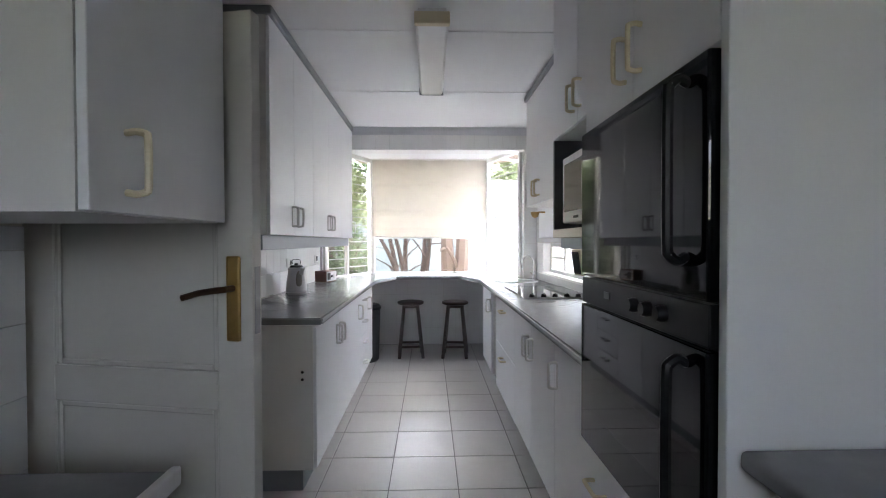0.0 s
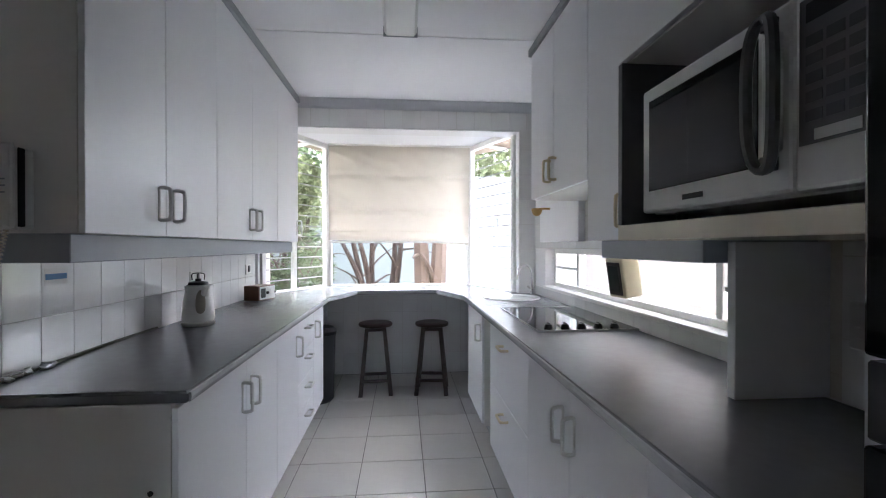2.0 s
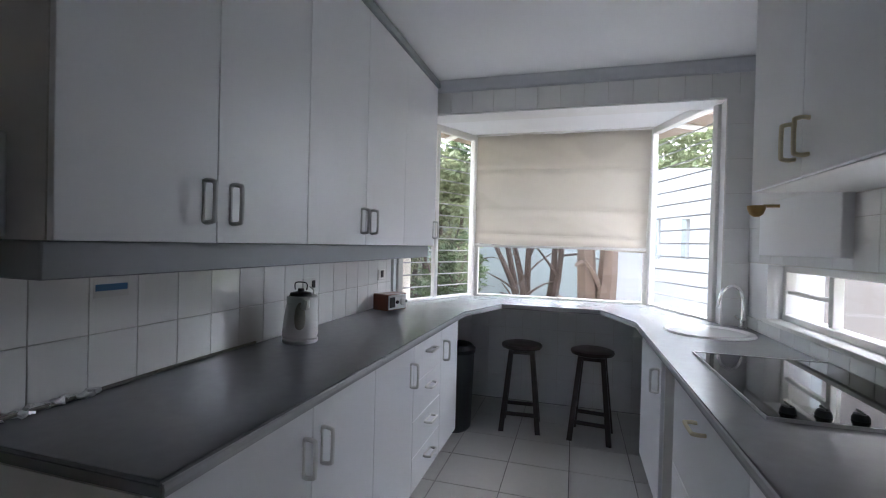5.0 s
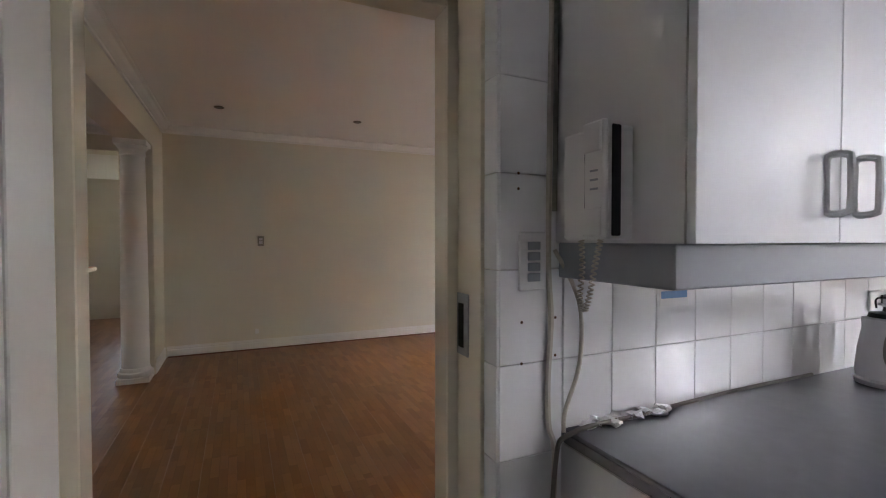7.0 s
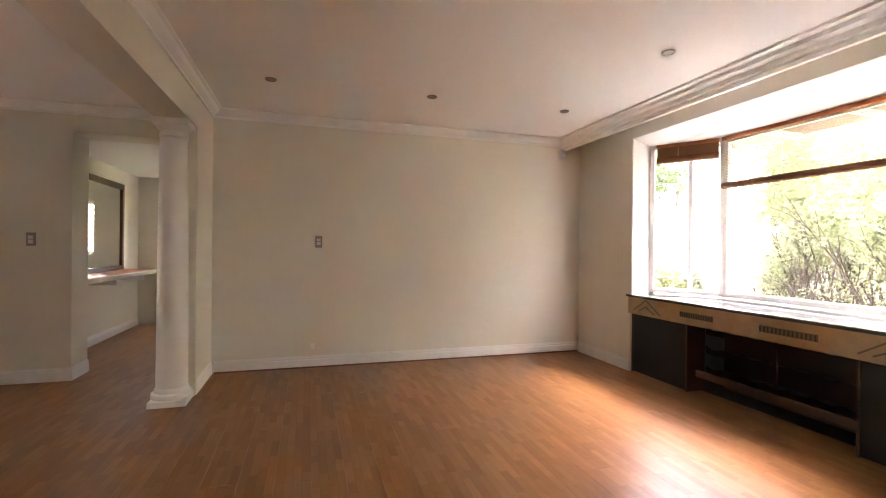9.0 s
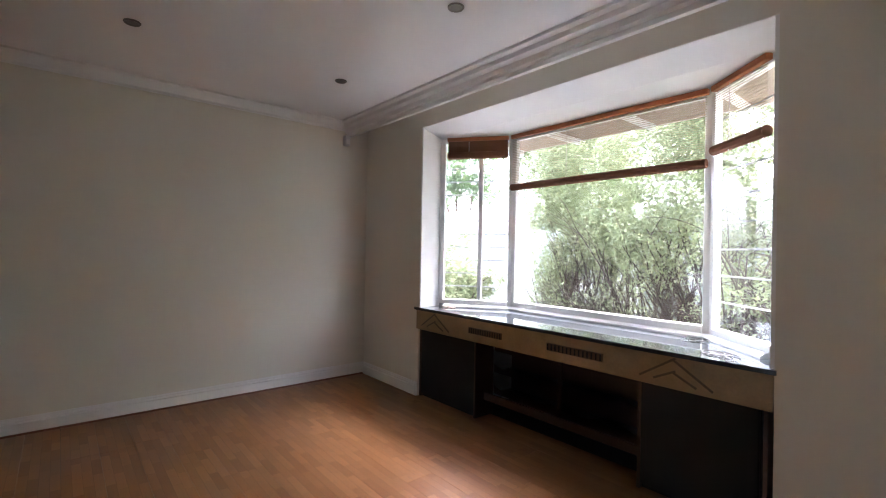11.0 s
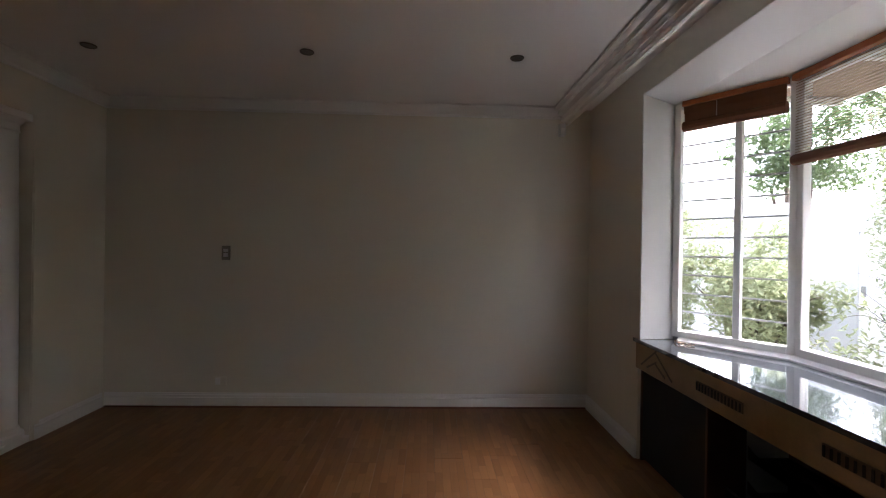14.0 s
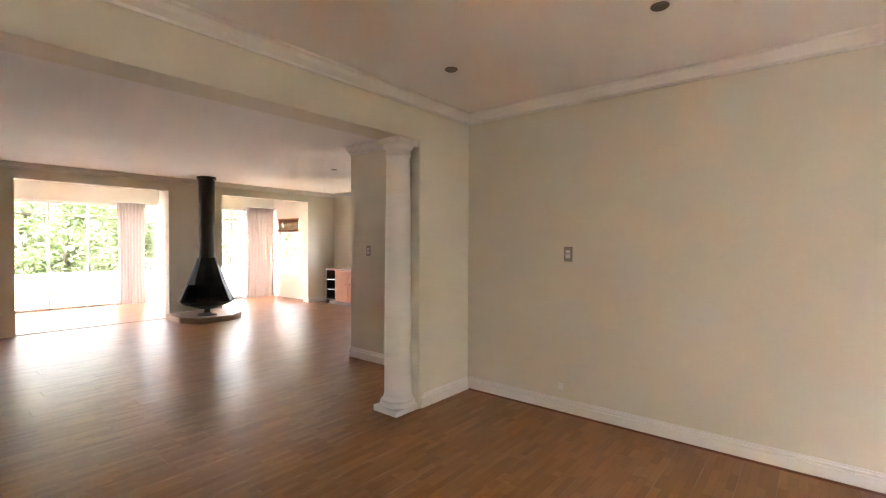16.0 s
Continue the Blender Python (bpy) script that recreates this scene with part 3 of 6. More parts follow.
# wall cupboards over the long worktop
J = [3.155, 3.585, 4.045, 4.55, 5.07, 5.69]
U0, U1 = 1.378, 2.53
ulab = "white laminate wall cupboard with bow handles under the ceiling"
up = lambda i, side: (J[i], J[i + 1], U0, U1 - 0.004, (J[i + 1] - 0.052 if side else J[i] + 0.052), U0 + 0.115, True)
cabinet("wall_cupboard", ulab, 0, 0.37, J[0], J[2], U0, U1, [up(0, 1), up(1, 0)], "silver", group="wall cupboards")
cabinet("wall_cupboard", ulab, 0, 0.37, J[2], J[4], U0, U1, [up(2, 1), up(3, 0)], "silver", group="wall cupboards")
cabinet("wall_cupboard", "single-door " + ulab, 0, 0.37, J[4], J[5], U0, U1, [up(4, 1)], "silver", group="wall cupboards")
single("pelmet", bx(0.004, 0.325, 3.165, 5.685, 1.295, U0 - 0.001, 0.003), M["grey"], "grey painted light pelmet under the wall cupboards", "pelmet")
single("cupboard_trim", bx(0.004, 0.385, 3.15, 5.70, U1 + 0.001, KC - 0.002, 0.004), M["grey"], "grey strip between wall cupboards and ceiling", "trim strip")

# base units below the long worktop
B1, blab = WT - 0.038, "white laminate base unit under the grey worktop"
door = lambda a, b, side, z0=0.12, z1=B1 - 0.012, hz=None: (a, b, z0, z1, (b - 0.05 if side else a + 0.05), hz or z1 - 0.14, True)
cabinet("base_unit", blab, 0, 0.60, 3.18, 4.20, 0, B1, [door(3.18, 3.745, 1), door(3.745, 4.20, 0)], plinth=0.11, group="base units")
cabinet("base_unit", blab, 0, 0.60, 4.20, 4.66, 0, B1, [door(4.20, 4.66, 1)], plinth=0.11, group="base units")
zs = [0.12, 0.30, 0.49, 0.68, B1 - 0.012]
cabinet("drawer_unit", "white laminate unit with four drawers", 0, 0.60, 4.66, 5.14, 0, B1, [(4.66, 5.14, a, b - 0.003, 4.90, (a + b) / 2 + 0.03, False) for a, b in zip(zs, zs[1:])], plinth=0.11, group="base units")
cabinet("base_unit", blab, 0, 0.60, 5.14, 5.54, 0, B1, [door(5.14, 5.54, 0)], plinth=0.11, group="base units")

for z in (0.60, 0.64):
    bm = lathe(bmesh.new(), 0, 0, [(0.008, 0), (0.008, 0.002), (0.005, 0.003)], 12)
    bm.transform(Matrix.Translation((0.525, 3.1795, z)) @ Matrix.Rotation(radians(90), 4, "X"))
    single("fixing_hole", bm, M["dark"], "small dark fixing hole in the end panel", "fixing", "fixings on the end panel")

# units on the hob side
cabinet("base_unit", "narrow white base unit beside the sink", 2.4, 1.78, 4.92, 5.58, 0, B1, [door(4.92, 5.58, 0)], plinth=0.10, group="hob side units")
gap = cabinet("dishwasher_bay", "narrow open slot between units with a grey back", 2.4, 2.0, 4.62, 4.92, 0, B1, [], plinth=0.10, cat="open unit")
cabinet("pan_drawer_unit", "white unit with two deep pan drawers under the hob", 2.4, 1.78, 3.76, 4.62, 0, B1, [(3.76, 4.62, 0.11, 0.50, 4.19, 0.43, False), (3.76, 4.62, 0.503, B1 - 0.012, 4.19, 0.80, False)], "ivory", plinth=0.10, group="hob side units")
cabinet("base_unit", "white laminate base unit beside the oven tower", 2.4, 1.78, 2.79, 3.76, 0, B1, [door(3.27, 3.76, 0), door(2.79, 3.27, 1)], plinth=0.10, group="hob side units")
cabinet("base_unit", "white laminate base unit against the oven tower", 2.4, 1.78, 2.31, 2.79, 0, B1, [door(2.31, 2.79, 1)], plinth=0.10, group="hob side units")
cabinet("wall_cupboard", "white wall cupboard with two doors above the sink", 2.4, 2.04, 3.75, 4.62, 1.63, U1, [(3.75, 4.20, 1.632, U1 - 0.004, 4.155, 1.75, True), (4.20, 4.62, 1.632, U1 - 0.004, 4.245, 1.75, True)], "ivory")
cabinet("wall_cupboard", "tall narrow white wall cupboard beside the microwave niche", 2.4, 2.04, 3.08, 3.745, 1.365, U1, [(3.08, 3.745, 1.367, U1 - 0.004, 3.40, 1.47, True)], "ivory")
single("cupboard_trim", bx(2.025, 2.396, 3.08, 4.64, U1 + 0.001, KC - 0.002, 0.004), M["grey"], "grey strip between wall cupboards and ceiling", "trim strip")
single("pelmet", bx(2.055, 2.396, 3.0, 3.64, 1.295, 1.364, 0.003), M["grey"], "grey painted pelmet below the narrow cupboard", "pelmet")
single("support_panel", bx(2.12, 2.398, 2.965, 2.995, WT + 0.001, 1.354, 0.002), M["white"], "white upright panel standing on the worktop under the niche", "panel")

# microwave niche
nic = thing("microwave_niche", "white open niche unit with two doors above it", "cabinet", (2.1, 2.7, 1.36))
part("shelf", bx(1.85, 2.396, 2.31, 3.076, 1.358, 1.40, 0.002), M["cream"], nic, "thick off-white shelf board")
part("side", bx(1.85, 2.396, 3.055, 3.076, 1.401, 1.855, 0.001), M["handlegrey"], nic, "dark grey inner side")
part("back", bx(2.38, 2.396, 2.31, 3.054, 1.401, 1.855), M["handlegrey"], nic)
part("body", bx(1.87, 2.396, 2.31, 3.076, 1.856, KC - 0.003), M["carcass"], nic)
for a, b, hy in ((2.31, 2.69, 2.645), (2.69, 3.076, 2.735)):
    fr = part("door", bx(1.85, 1.868, a + 0.0015, b - 0.0015, 1.858, KC - 0.01, 0.0015), M["white"], nic)
    part("handle", d_handle(bmesh.new(), (1.851, hy, 1.97), (0, 0, 1), (-1, 0, 0), 0.11), M["ivory"], fr, "yellowed ivory handle", True)

# oven tower
tow = thing("oven_tower", "tall white laminate housing for the built-in ovens", "cabinet", (2.07, 1.92, 0))
part("side_panel", bx(1.745, 2.396, 1.535, 1.56, 0, KC - 0.003, 0.002), M["white"], tow)
part("side_panel", bx(1.765, 2.396, 2.28, 2.305, 0, KC - 0.003, 0.002), M["white"], tow)
part("body", bx(1.80, 2.396, 1.561, 2.279, 0.1, KC - 0.004), M["carcass"], tow)
part("plinth", bx(1.84, 2.396, 1.561, 2.279, 0, 0.099), M["grey"], tow)
for a, b, hy in ((1.561, 1.92, 1.875), (1.92, 2.279, 1.965)):
    fr = part("door", bx(1.745, 1.763, a + 0.0015, b - 0.0015, 1.71, KC - 0.01, 0.0015), M["white"], tow)
    part("handle", d_handle(bmesh.new(), (1.746, hy, 1.83), (0, 0, 1), (-1, 0, 0), 0.115), M["ivory"], fr, "yellowed ivory handle", True)
fr = part("drawer_front", bx(1.745, 1.763, 1.562, 2.278, 0.11, 0.655, 0.0015), M["white"], tow)
part("handle", d_handle(bmesh.new(), (1.746, 2.14, 0.56), (0, 1, 0), (-1, 0, 0), 0.10), M["ivory"], fr, "yellowed ivory handle", True)
ov = thing("double_oven", "black glass built-in double oven", "oven", (1.9, 1.92, 0.665))
part("body", bx(1.76, 2.3, 1.565, 2.275, 0.665, 1.70), M["blackm"], ov)
for z0, z1 in ((1.225, 1.70), (0.67, 1.13)):
    d = part("oven_door", bx(1.728, 1.758, 1.567, 2.273, z0, z1, 0.005, seg=2), M["black"], ov)
    part("handle", d_handle(bmesh.new(), (1.729, 1.635, (z0 + z1) / 2 + 0.02), (0, 0, 1), (-1, 0, 0), 0.35, 0.042, 0.011), M["blackm"], d, "large black bow handle", True)
cp = part("control_panel", bx(1.732, 1.758, 1.567, 2.273, 1.135, 1.22, 0.003), M["blackm"], ov)
for y in (1.73, 1.80, 1.87):
    kb = lathe(bmesh.new(), 0, 0, [(0.019, 0), (0.019, 0.012), (0.015, 0.022)], 16)
    kb.transform(Matrix.Translation((1.733, y, 1.178)) @ Matrix.Rotation(radians(-90), 4, "Y"))
    part("knob", kb, M["blackm"], cp, smooth=True)
part("clock", bx(1.729, 1.733, 2.035, 2.075, 1.17, 1.19), M["handlegrey"], cp, "small clock display")


# ---- kitchen: door, frame and near units ----
bm = bx(-0.25, -0.17, 2.121, 2.195, 0, 2.03, 0.003)
box(bm, -0.17, -0.05, 2.121, 2.165, 0, 2.03, 0.003)
box(bm, -0.25, -0.17, 2.955, 2.999, 0, 2.03, 0.003), box(bm, -0.17, -0.05, 2.985, 2.999, 0, 2.03, 0.002)
box(bm, -0.25, -0.17, 2.195, 2.955, 1.97, 2.029, 0.003), box(bm, -0.17, -0.05, 2.165, 2.985, 2.0, 2.029, 0.003)
structure("door_1", bm, M["cream"], "cream gloss-painted rebated door frame")
bm = bx(-0.268, -0.2505, 2.05, 2.16, 0, 2.10, 0.004, seg=2)
box(bm, -0.268, -0.2505, 2.985, 3.065, 0, 2.10, 0.004, seg=2), box(bm, -0.268, -0.2505, 2.16, 2.985, 2.0, 2.10, 0.004, seg=2)
structure("trim_architrave", bm, M["cream"])
sp = thing("strike_plate", "dark metal strike plate screwed to the door jamb", "strike plate", (-0.11, 2.985, 1.13))
part("plate", bx(-0.162, -0.104, 2.9795, 2.9848, 1.095, 1.25, 0.001), M["steel"], sp)
part("keep", bx(-0.150, -0.124, 2.9775, 2.9794, 1.115, 1.225), M["dark"], sp, "black latch hole")

leaf = thing("door_leaf", "open white panelled door with a brass lever handle", "door", (-0.02, 2.17, 0.01))
turn = Matrix.Translation((-0.045, 2.165, 0)) @ Matrix.Rotation(radians(-11.0), 4, "Z")


def leaf_part(name, bm, m, parent, label="", smooth=False):
    bm.transform(turn)
    return part(name, bm, m, parent, label, smooth)


LW, LT = 0.775, 0.042
bm = bx(0.006, 0.116, 0, LT, 0.008, 1.985, 0.002)
box(bm, LW - 0.11, LW, 0, LT, 0.008, 1.985, 0.002)
for z0, z1 in ((0.008, 0.20), (0.86, 0.97), (1.87, 1.985)):
    box(bm, 0.116, LW - 0.11, 0, LT, z0, z1, 0.002)
slab = leaf_part("slab", bm, M["door"], leaf)
for z0, z1 in ((0.20, 0.86), (0.97, 1.87)):
    leaf_part("panel", bx(0.116, LW - 0.11, 0.014, LT - 0.014, z0, z1), M["door"], leaf)
    bm = bmesh.new()
    for y0, y1 in ((0.003, 0.014), (LT - 0.014, LT - 0.003)):
        for a, b, c, d in ((0.116, 0.134, z0, z1), (LW - 0.128, LW - 0.11, z0, z1), (0.134, LW - 0.128, z0, z0 + 0.018), (0.134, LW - 0.128, z1 - 0.018, z1)):
            box(bm, a, b, y0, y1, c, d, 0.004)
    leaf_part("moulding", bm, M["door"], leaf)
for s, y in ((-1, 0.0), (1, LT)):
    pl = leaf_part("handle_plate", bx(LW - 0.078, LW - 0.036, min(y, y + s * 0.008), max(y, y + s * 0.008), 1.06, 1.30, 0.006, seg=2), M["brass"], leaf, "worn brass back plate")
    leaf_part("lever", tube(bmesh.new(), [(LW - 0.057, y, 1.21), (LW - 0.057, y + s * 0.045, 1.21), (LW - 0.085, y + s * 0.05, 1.207), (LW - 0.13, y + s * 0.05, 1.20), (LW - 0.185, y + s * 0.045, 1.185)], 0.009, 10), M["bronze"], pl, "dark bronze lever", True)
leaf_part("latch_plate", bx(LW - 0.0005, LW + 0.0015, 0.008, 0.034, 1.08, 1.27), M["steel"], leaf, "tarnished latch plate")

cabinet("wall_cupboard", "deep white wall cupboard with an ivory handle near the door", 0, 0.655, 1.49, 1.985, 1.39, KC - 0.01, [(1.49, 1.985, 1.392, KC - 0.02, 1.585, 1.485, True)], "ivory", hl=0.11)
wm = thing("washing_machine", "white front-loading appliance under the near wall cupboard", "appliance", (0.3, 1.5, 0))
part("body", bx(0.02, 0.55, 1.20, 1.84, 0.02, 0.75, 0.01, seg=2), M["enamel"], wm)
part("lid", bx(0.02, 0.575, 1.19, 1.85, 0.752, 0.785, 0.008, seg=2), M["worktop"], wm, "grey top")
part("rim", bx(0.576, 0.60, 1.19, 1.86, 0.745, 0.792, 0.006, seg=2), M["whitep"], wm, "white plastic rim")
for y in (1.24, 1.80):
    part("foot", lathe(bmesh.new(), 0.5, y, [(0.02, 0), (0.02, 0.02)], 10), M["blackm"], wm)
    part("foot", lathe(bmesh.new(), 0.08, y, [(0.02, 0), (0.02, 0.02)], 10), M["blackm"], wm)
nb = cabinet("base_unit", "white base unit beside the tall oven housing", 2.4, 1.82, 0.2, 1.53, 0, WT - 0.004, [door(0.2, 0.86, 1), door(0.86, 1.53, 0)], plinth=0.10)
wt2 = thing("worktop", "short grey worktop with a rounded front beside the oven housing", "worktop", (2.1, 0.9, WT - 0.04))
part("slab", bx(1.765, 2.396, 0.2, 1.533, WT - 0.003, WT + 0.035, 0.012, seg=3), M["worktop"], wt2, smooth=True)

# ---- kitchen ceiling light ----
cl = thing("ceiling_light", "long fluorescent ceiling light with a ribbed diffuser, switched off", "lamp", (1.22, 3.76, KC - 0.08))
part("base", bx(1.15, 1.30, 3.16, 4.36, KC - 0.022, KC - 0.001, 0.003), M["whitep"], cl)
bm = bmesh.new()
run(bm, [(-0.085, 0.055), (-0.09, 0.02), (-0.075, 0.0), (0.075, 0.0), (0.09, 0.02), (0.085, 0.055)], (1.225, 3.20, KC - 0.078), (1.225, 4.35, KC - 0.078), (1, 0, 0))
part("diffuser", bm, M["diffuser"], cl)
part("end_cap", bx(1.13, 1.32, 3.155, 3.198, KC - 0.085, KC - 0.02, 0.006, seg=2), M["ivory"], cl, "yellowed plastic end cap")
part("end_cap", bx(1.13, 1.32, 4.352, 4.365, KC - 0.08, KC - 0.02, 0.003), M["grey"], cl)

# ---- sink, tap, hob ----
snk = thing("sink", "round white inset sink in the worktop", "sink", (2.10, 5.40, WT))
bm = lathe(bmesh.new(), 2.10, 5.40, [(0.16, WT - 0.008), (0.185, WT + 0.004), (0.20, WT + 0.012), (0.225, WT + 0.010), (0.232, WT + 0.001), (0.20, WT + 0.0008)], 40)
part("rim", bm, M["enamel"], snk, smooth=True)
part("bowl", lathe(bmesh.new(), 2.10, 5.40, [(0.19, WT + 0.002), (0.18, WT + 0.003)], 40), M["enamel"], snk, smooth=True)
tap = thing("tap", "chrome swan-neck mixer tap behind the sink", "tap", (2.34, 5.62, WT))
part("base", lathe(bmesh.new(), 2.335, 5.62, [(0.024, WT), (0.024, WT + 0.012), (0.015, WT + 0.02), (0.013, WT + 0.06)], 16), M["chrome"], tap, smooth=True)
arc = [(2.335, 5.62, WT + 0.05), (2.335, 5.62, WT + 0.17)] + [(2.335 - 0.07 * (1 - math.cos(a)), 5.62 - 0.03 * (1 - math.cos(a)), WT + 0.17 + 0.085 * math.sin(a)) for a in [math.pi * k / 10 for k in range(1, 11)]] + [(2.195, 5.56, WT + 0.13)]
part("spout", tube(bmesh.new(), arc, 0.0095, 10), M["chrome"], tap, smooth=True)
for dy in (-0.045, 0.045):
    part("valve", tube(bmesh.new(), [(2.335, 5.62, WT + 0.045), (2.335 - 0.01, 5.62 + dy, WT + 0.055), (2.335 - 0.015, 5.62 + dy * 1.5, WT + 0.065)], 0.011, 8), M["chrome"], tap, smooth=True)
hob = thing("hob", "black glass electric hob with five knobs", "hob", (2.13, 4.36, WT))
part("glass_top", bx(1.885, 2.385, 3.96, 4.77, WT + 0.001, WT + 0.008, 0.002), M["black"], hob)
bm = bmesh.new()
for a in ((1.880, 1.884, 3.955, 4.775), (2.386, 2.39, 3.955, 4.775), (1.8841, 2.3859, 3.955, 3.959), (1.8841, 2.3859, 4.771, 4.775)):
    box(bm, *a, WT + 0.0005, WT + 0.01)
part("trim_frame", bm, M["steel"], hob, "thin steel frame")
for k in range(5):
    kx = 1.955 + k * 0.085
    kb = part("knob", lathe(bmesh.new(), kx, 4.02, [(0.021, WT + 0.0085), (0.021, WT + 0.014), (0.016, WT + 0.026), (0.001, WT + 0.028)], 16), M["blackm"], hob, smooth=True)
    part("grip", bx(kx - 0.0035, kx + 0.0035, 4.0, 4.04, WT + 0.0282, WT + 0.034, 0.002), M["blackm"], kb)

# ---- things on the long worktop ----
KX, KY = 0.165, 4.32
ket = thing("kettle", "white plastic jug kettle with a dark lid", "kettle", (KX, KY, WT))
part("base", lathe(bmesh.new(), KX, KY, [(0.078, WT + 0.001), (0.08, WT + 0.015), (0.07, WT + 0.022)], 24), M["whitep"], ket, smooth=True)
bm = lathe(bmesh.new(), KX, KY, [(0.076, WT + 0.023), (0.079, WT + 0.04), (0.074, WT + 0.11), (0.064, WT + 0.175), (0.066, WT + 0.205), (0.052, WT + 0.21)], 28)
for v in bm.verts:
    v.co.y += 0.10 * (v.co.z - WT - 0.02) * (1 if v.co.y > KY else 0.35)
part("jug", bm, M["enamel"], ket, smooth=True)
part("lid", lathe(bmesh.new(), KX, KY, [(0.05, WT + 0.2105), (0.046, WT + 0.224), (0.015, WT + 0.230), (0.013, WT + 0.243)], 20), M["blackm"], ket, "black lid", True)
part("handle", tube(bmesh.new(), [(KX - 0.04, KY + 0.05, WT + 0.195), (KX - 0.065, KY + 0.085, WT + 0.197), (KX - 0.075, KY + 0.095, WT + 0.16), (KX - 0.07, KY + 0.09, WT + 0.08), (KX - 0.04, KY + 0.05, WT + 0.06)], 0.012, 8), M["blackm"], ket, smooth=True)
part("spout", tube(bmesh.new(), [(KX + 0.05, KY - 0.045, WT + 0.165), (KX + 0.07, KY - 0.062, WT + 0.205)], 0.022, 8, 0.014), M["whitep"], ket, smooth=True)
# raised grey-brown oval: the shade of the gauge recess is put into its colour
bm = bmesh.new()
bmesh.ops.create_icosphere(bm, subdivisions=3, radius=1.0, matrix=Matrix.Translation((KX + 0.036, KY - 0.058, WT + 0.115)) @ Matrix.Rotation(radians(-58), 4, "Z") @ Matrix.Diagonal((0.010, 0.024, 0.072, 1)))
part("water_gauge", bm, M["plate"], ket, "grey-brown oval at the water gauge, coloured as its recess's shade", True)
part("wire_loop", tube(bmesh.new(), smooth_line([(KX - 0.03, KY, WT + 0.236), (KX - 0.028, KY, WT + 0.268), (KX + 0.028, KY, WT + 0.268), (KX + 0.03, KY, WT + 0.236)], 4), 0.0028, 6), M["blackm"], ket, "thin dark loop above the lid", True)
rad = thing("radio", "small wooden table radio with a white dial front", "radio", (0.15, 5.42, WT))
R0 = Matrix.Translation((0.15, 5.42, WT)) @ Matrix.Rotation(radians(72), 4, "Z")


def turned(bm, m):
    bm.transform(m)
    return bm


part("case", turned(bx(-0.10, 0.10, -0.055, 0.075, 0.004, 0.115, 0.006, seg=2), R0), M["wood"], rad)
part("face", turned(bx(-0.094, 0.094, -0.062, -0.0555, 0.012, 0.108, 0.002), R0), M["silver"], rad, "pale front panel")
for kx, kr in ((0.045, 0.026), (-0.01, 0.012), (0.08, 0.010)):
    kb = turned(lathe(bmesh.new(), 0, 0, [(kr, 0), (kr, 0.008), (kr * 0.8, 0.012)], 18), R0 @ Matrix.Translation((kx, -0.0622, 0.06)) @ Matrix.Rotation(radians(90), 4, "X"))
    part("dial", kb, M["whitep"] if kr > 0.02 else M["blackm"], rad, smooth=True)
part("speaker_grille", turned(bx(-0.085, -0.03, -0.064, -0.0622, 0.025, 0.095), R0), M["blackm"], rad)

# ---- stools and bin under the bar ----


def stool(label, cx, cy, yaw):
    st = thing("bar_stool", label, "stool", (cx, cy, 0), "stools under the bar")
    R = Matrix.Translation((cx, cy, 0)) @ Matrix.Rotation(radians(yaw), 4, "Z")
    part("seat", turned(lathe(bmesh.new(), 0, 0, [(0.13, 0.605), (0.150, 0.612), (0.156, 0.625), (0.152, 0.638), (0.135, 0.644), (0.05, 0.640)], 32), R), M["stool"], st, smooth=True)
    part("apron", turned(bx(-0.085, 0.085, -0.085, 0.085, 0.57, 0.605, 0.004), R), M["stool"], st)
    for sx in (-1, 1):
        for sy in (-1, 1):
            bm = bmesh.new()
            a, b = Vector((sx * 0.078, sy * 0.078, 0.60)), Vector((sx * 0.135, sy * 0.135, 0.0))
            lo, hi = [], []
            for u, v in ((-1, -1), (1, -1), (1, 1), (-1, 1)):
                hi.append(bm.verts.new(a + Vector((u * 0.016, v * 0.016, 0)))), lo.append(bm.verts.new(b + Vector((u * 0.019, v * 0.019, 0))))
            for k in range(4):
                bm.faces.new((lo[k], lo[(k + 1) % 4], hi[(k + 1) % 4], hi[k]))
            bm.faces.new(lo[::-1]), bm.faces.new(hi)
            part("leg", turned(bm, R), M["stool"], st)
    for k, z in enumerate((0.13, 0.13, 0.20, 0.20)):
        h = 0.135 - 0.057 * z / 0.60
        sgn = -1 if k % 2 else 1
        b = bx(-h, h, sgn * h - 0.009, sgn * h + 0.009, z - 0.014, z + 0.014, 0.003) if k < 2 else bx(sgn * h - 0.009, sgn * h + 0.009, -h, h, z - 0.014, z + 0.014, 0.003)
        part("stretcher", turned(b, R), M["stool"], st)


stool("dark-stained round wooden bar stool under the worktop", 0.985, 6.06, 4)
stool("dark-stained round wooden bar stool beside its twin", 1.505, 6.04, -6)
tb = thing("pedal_bin", "dark grey pedal bin in the corner under the bar", "bin", (0.50, 5.86, 0))
part("body", lathe(bmesh.new(), 0.50, 5.86, [(0.12, 0.0), (0.135, 0.02), (0.15, 0.56), (0.152, 0.58)], 28), M["bin"], tb, smooth=True)
part("lid", lathe(bmesh.new(), 0.50, 5.86, [(0.158, 0.582), (0.16, 0.61), (0.13, 0.64), (0.05, 0.65)], 28), M["blackm"], tb, smooth=True)
part("air_brick", bx(1.12, 1.30, 6.652, 6.6595, 0.79, 0.81), M["dark"], thing("wall_vent", "narrow dark slot in the tiled wall under the bar", "vent", (1.21, 6.655, 0.80)))

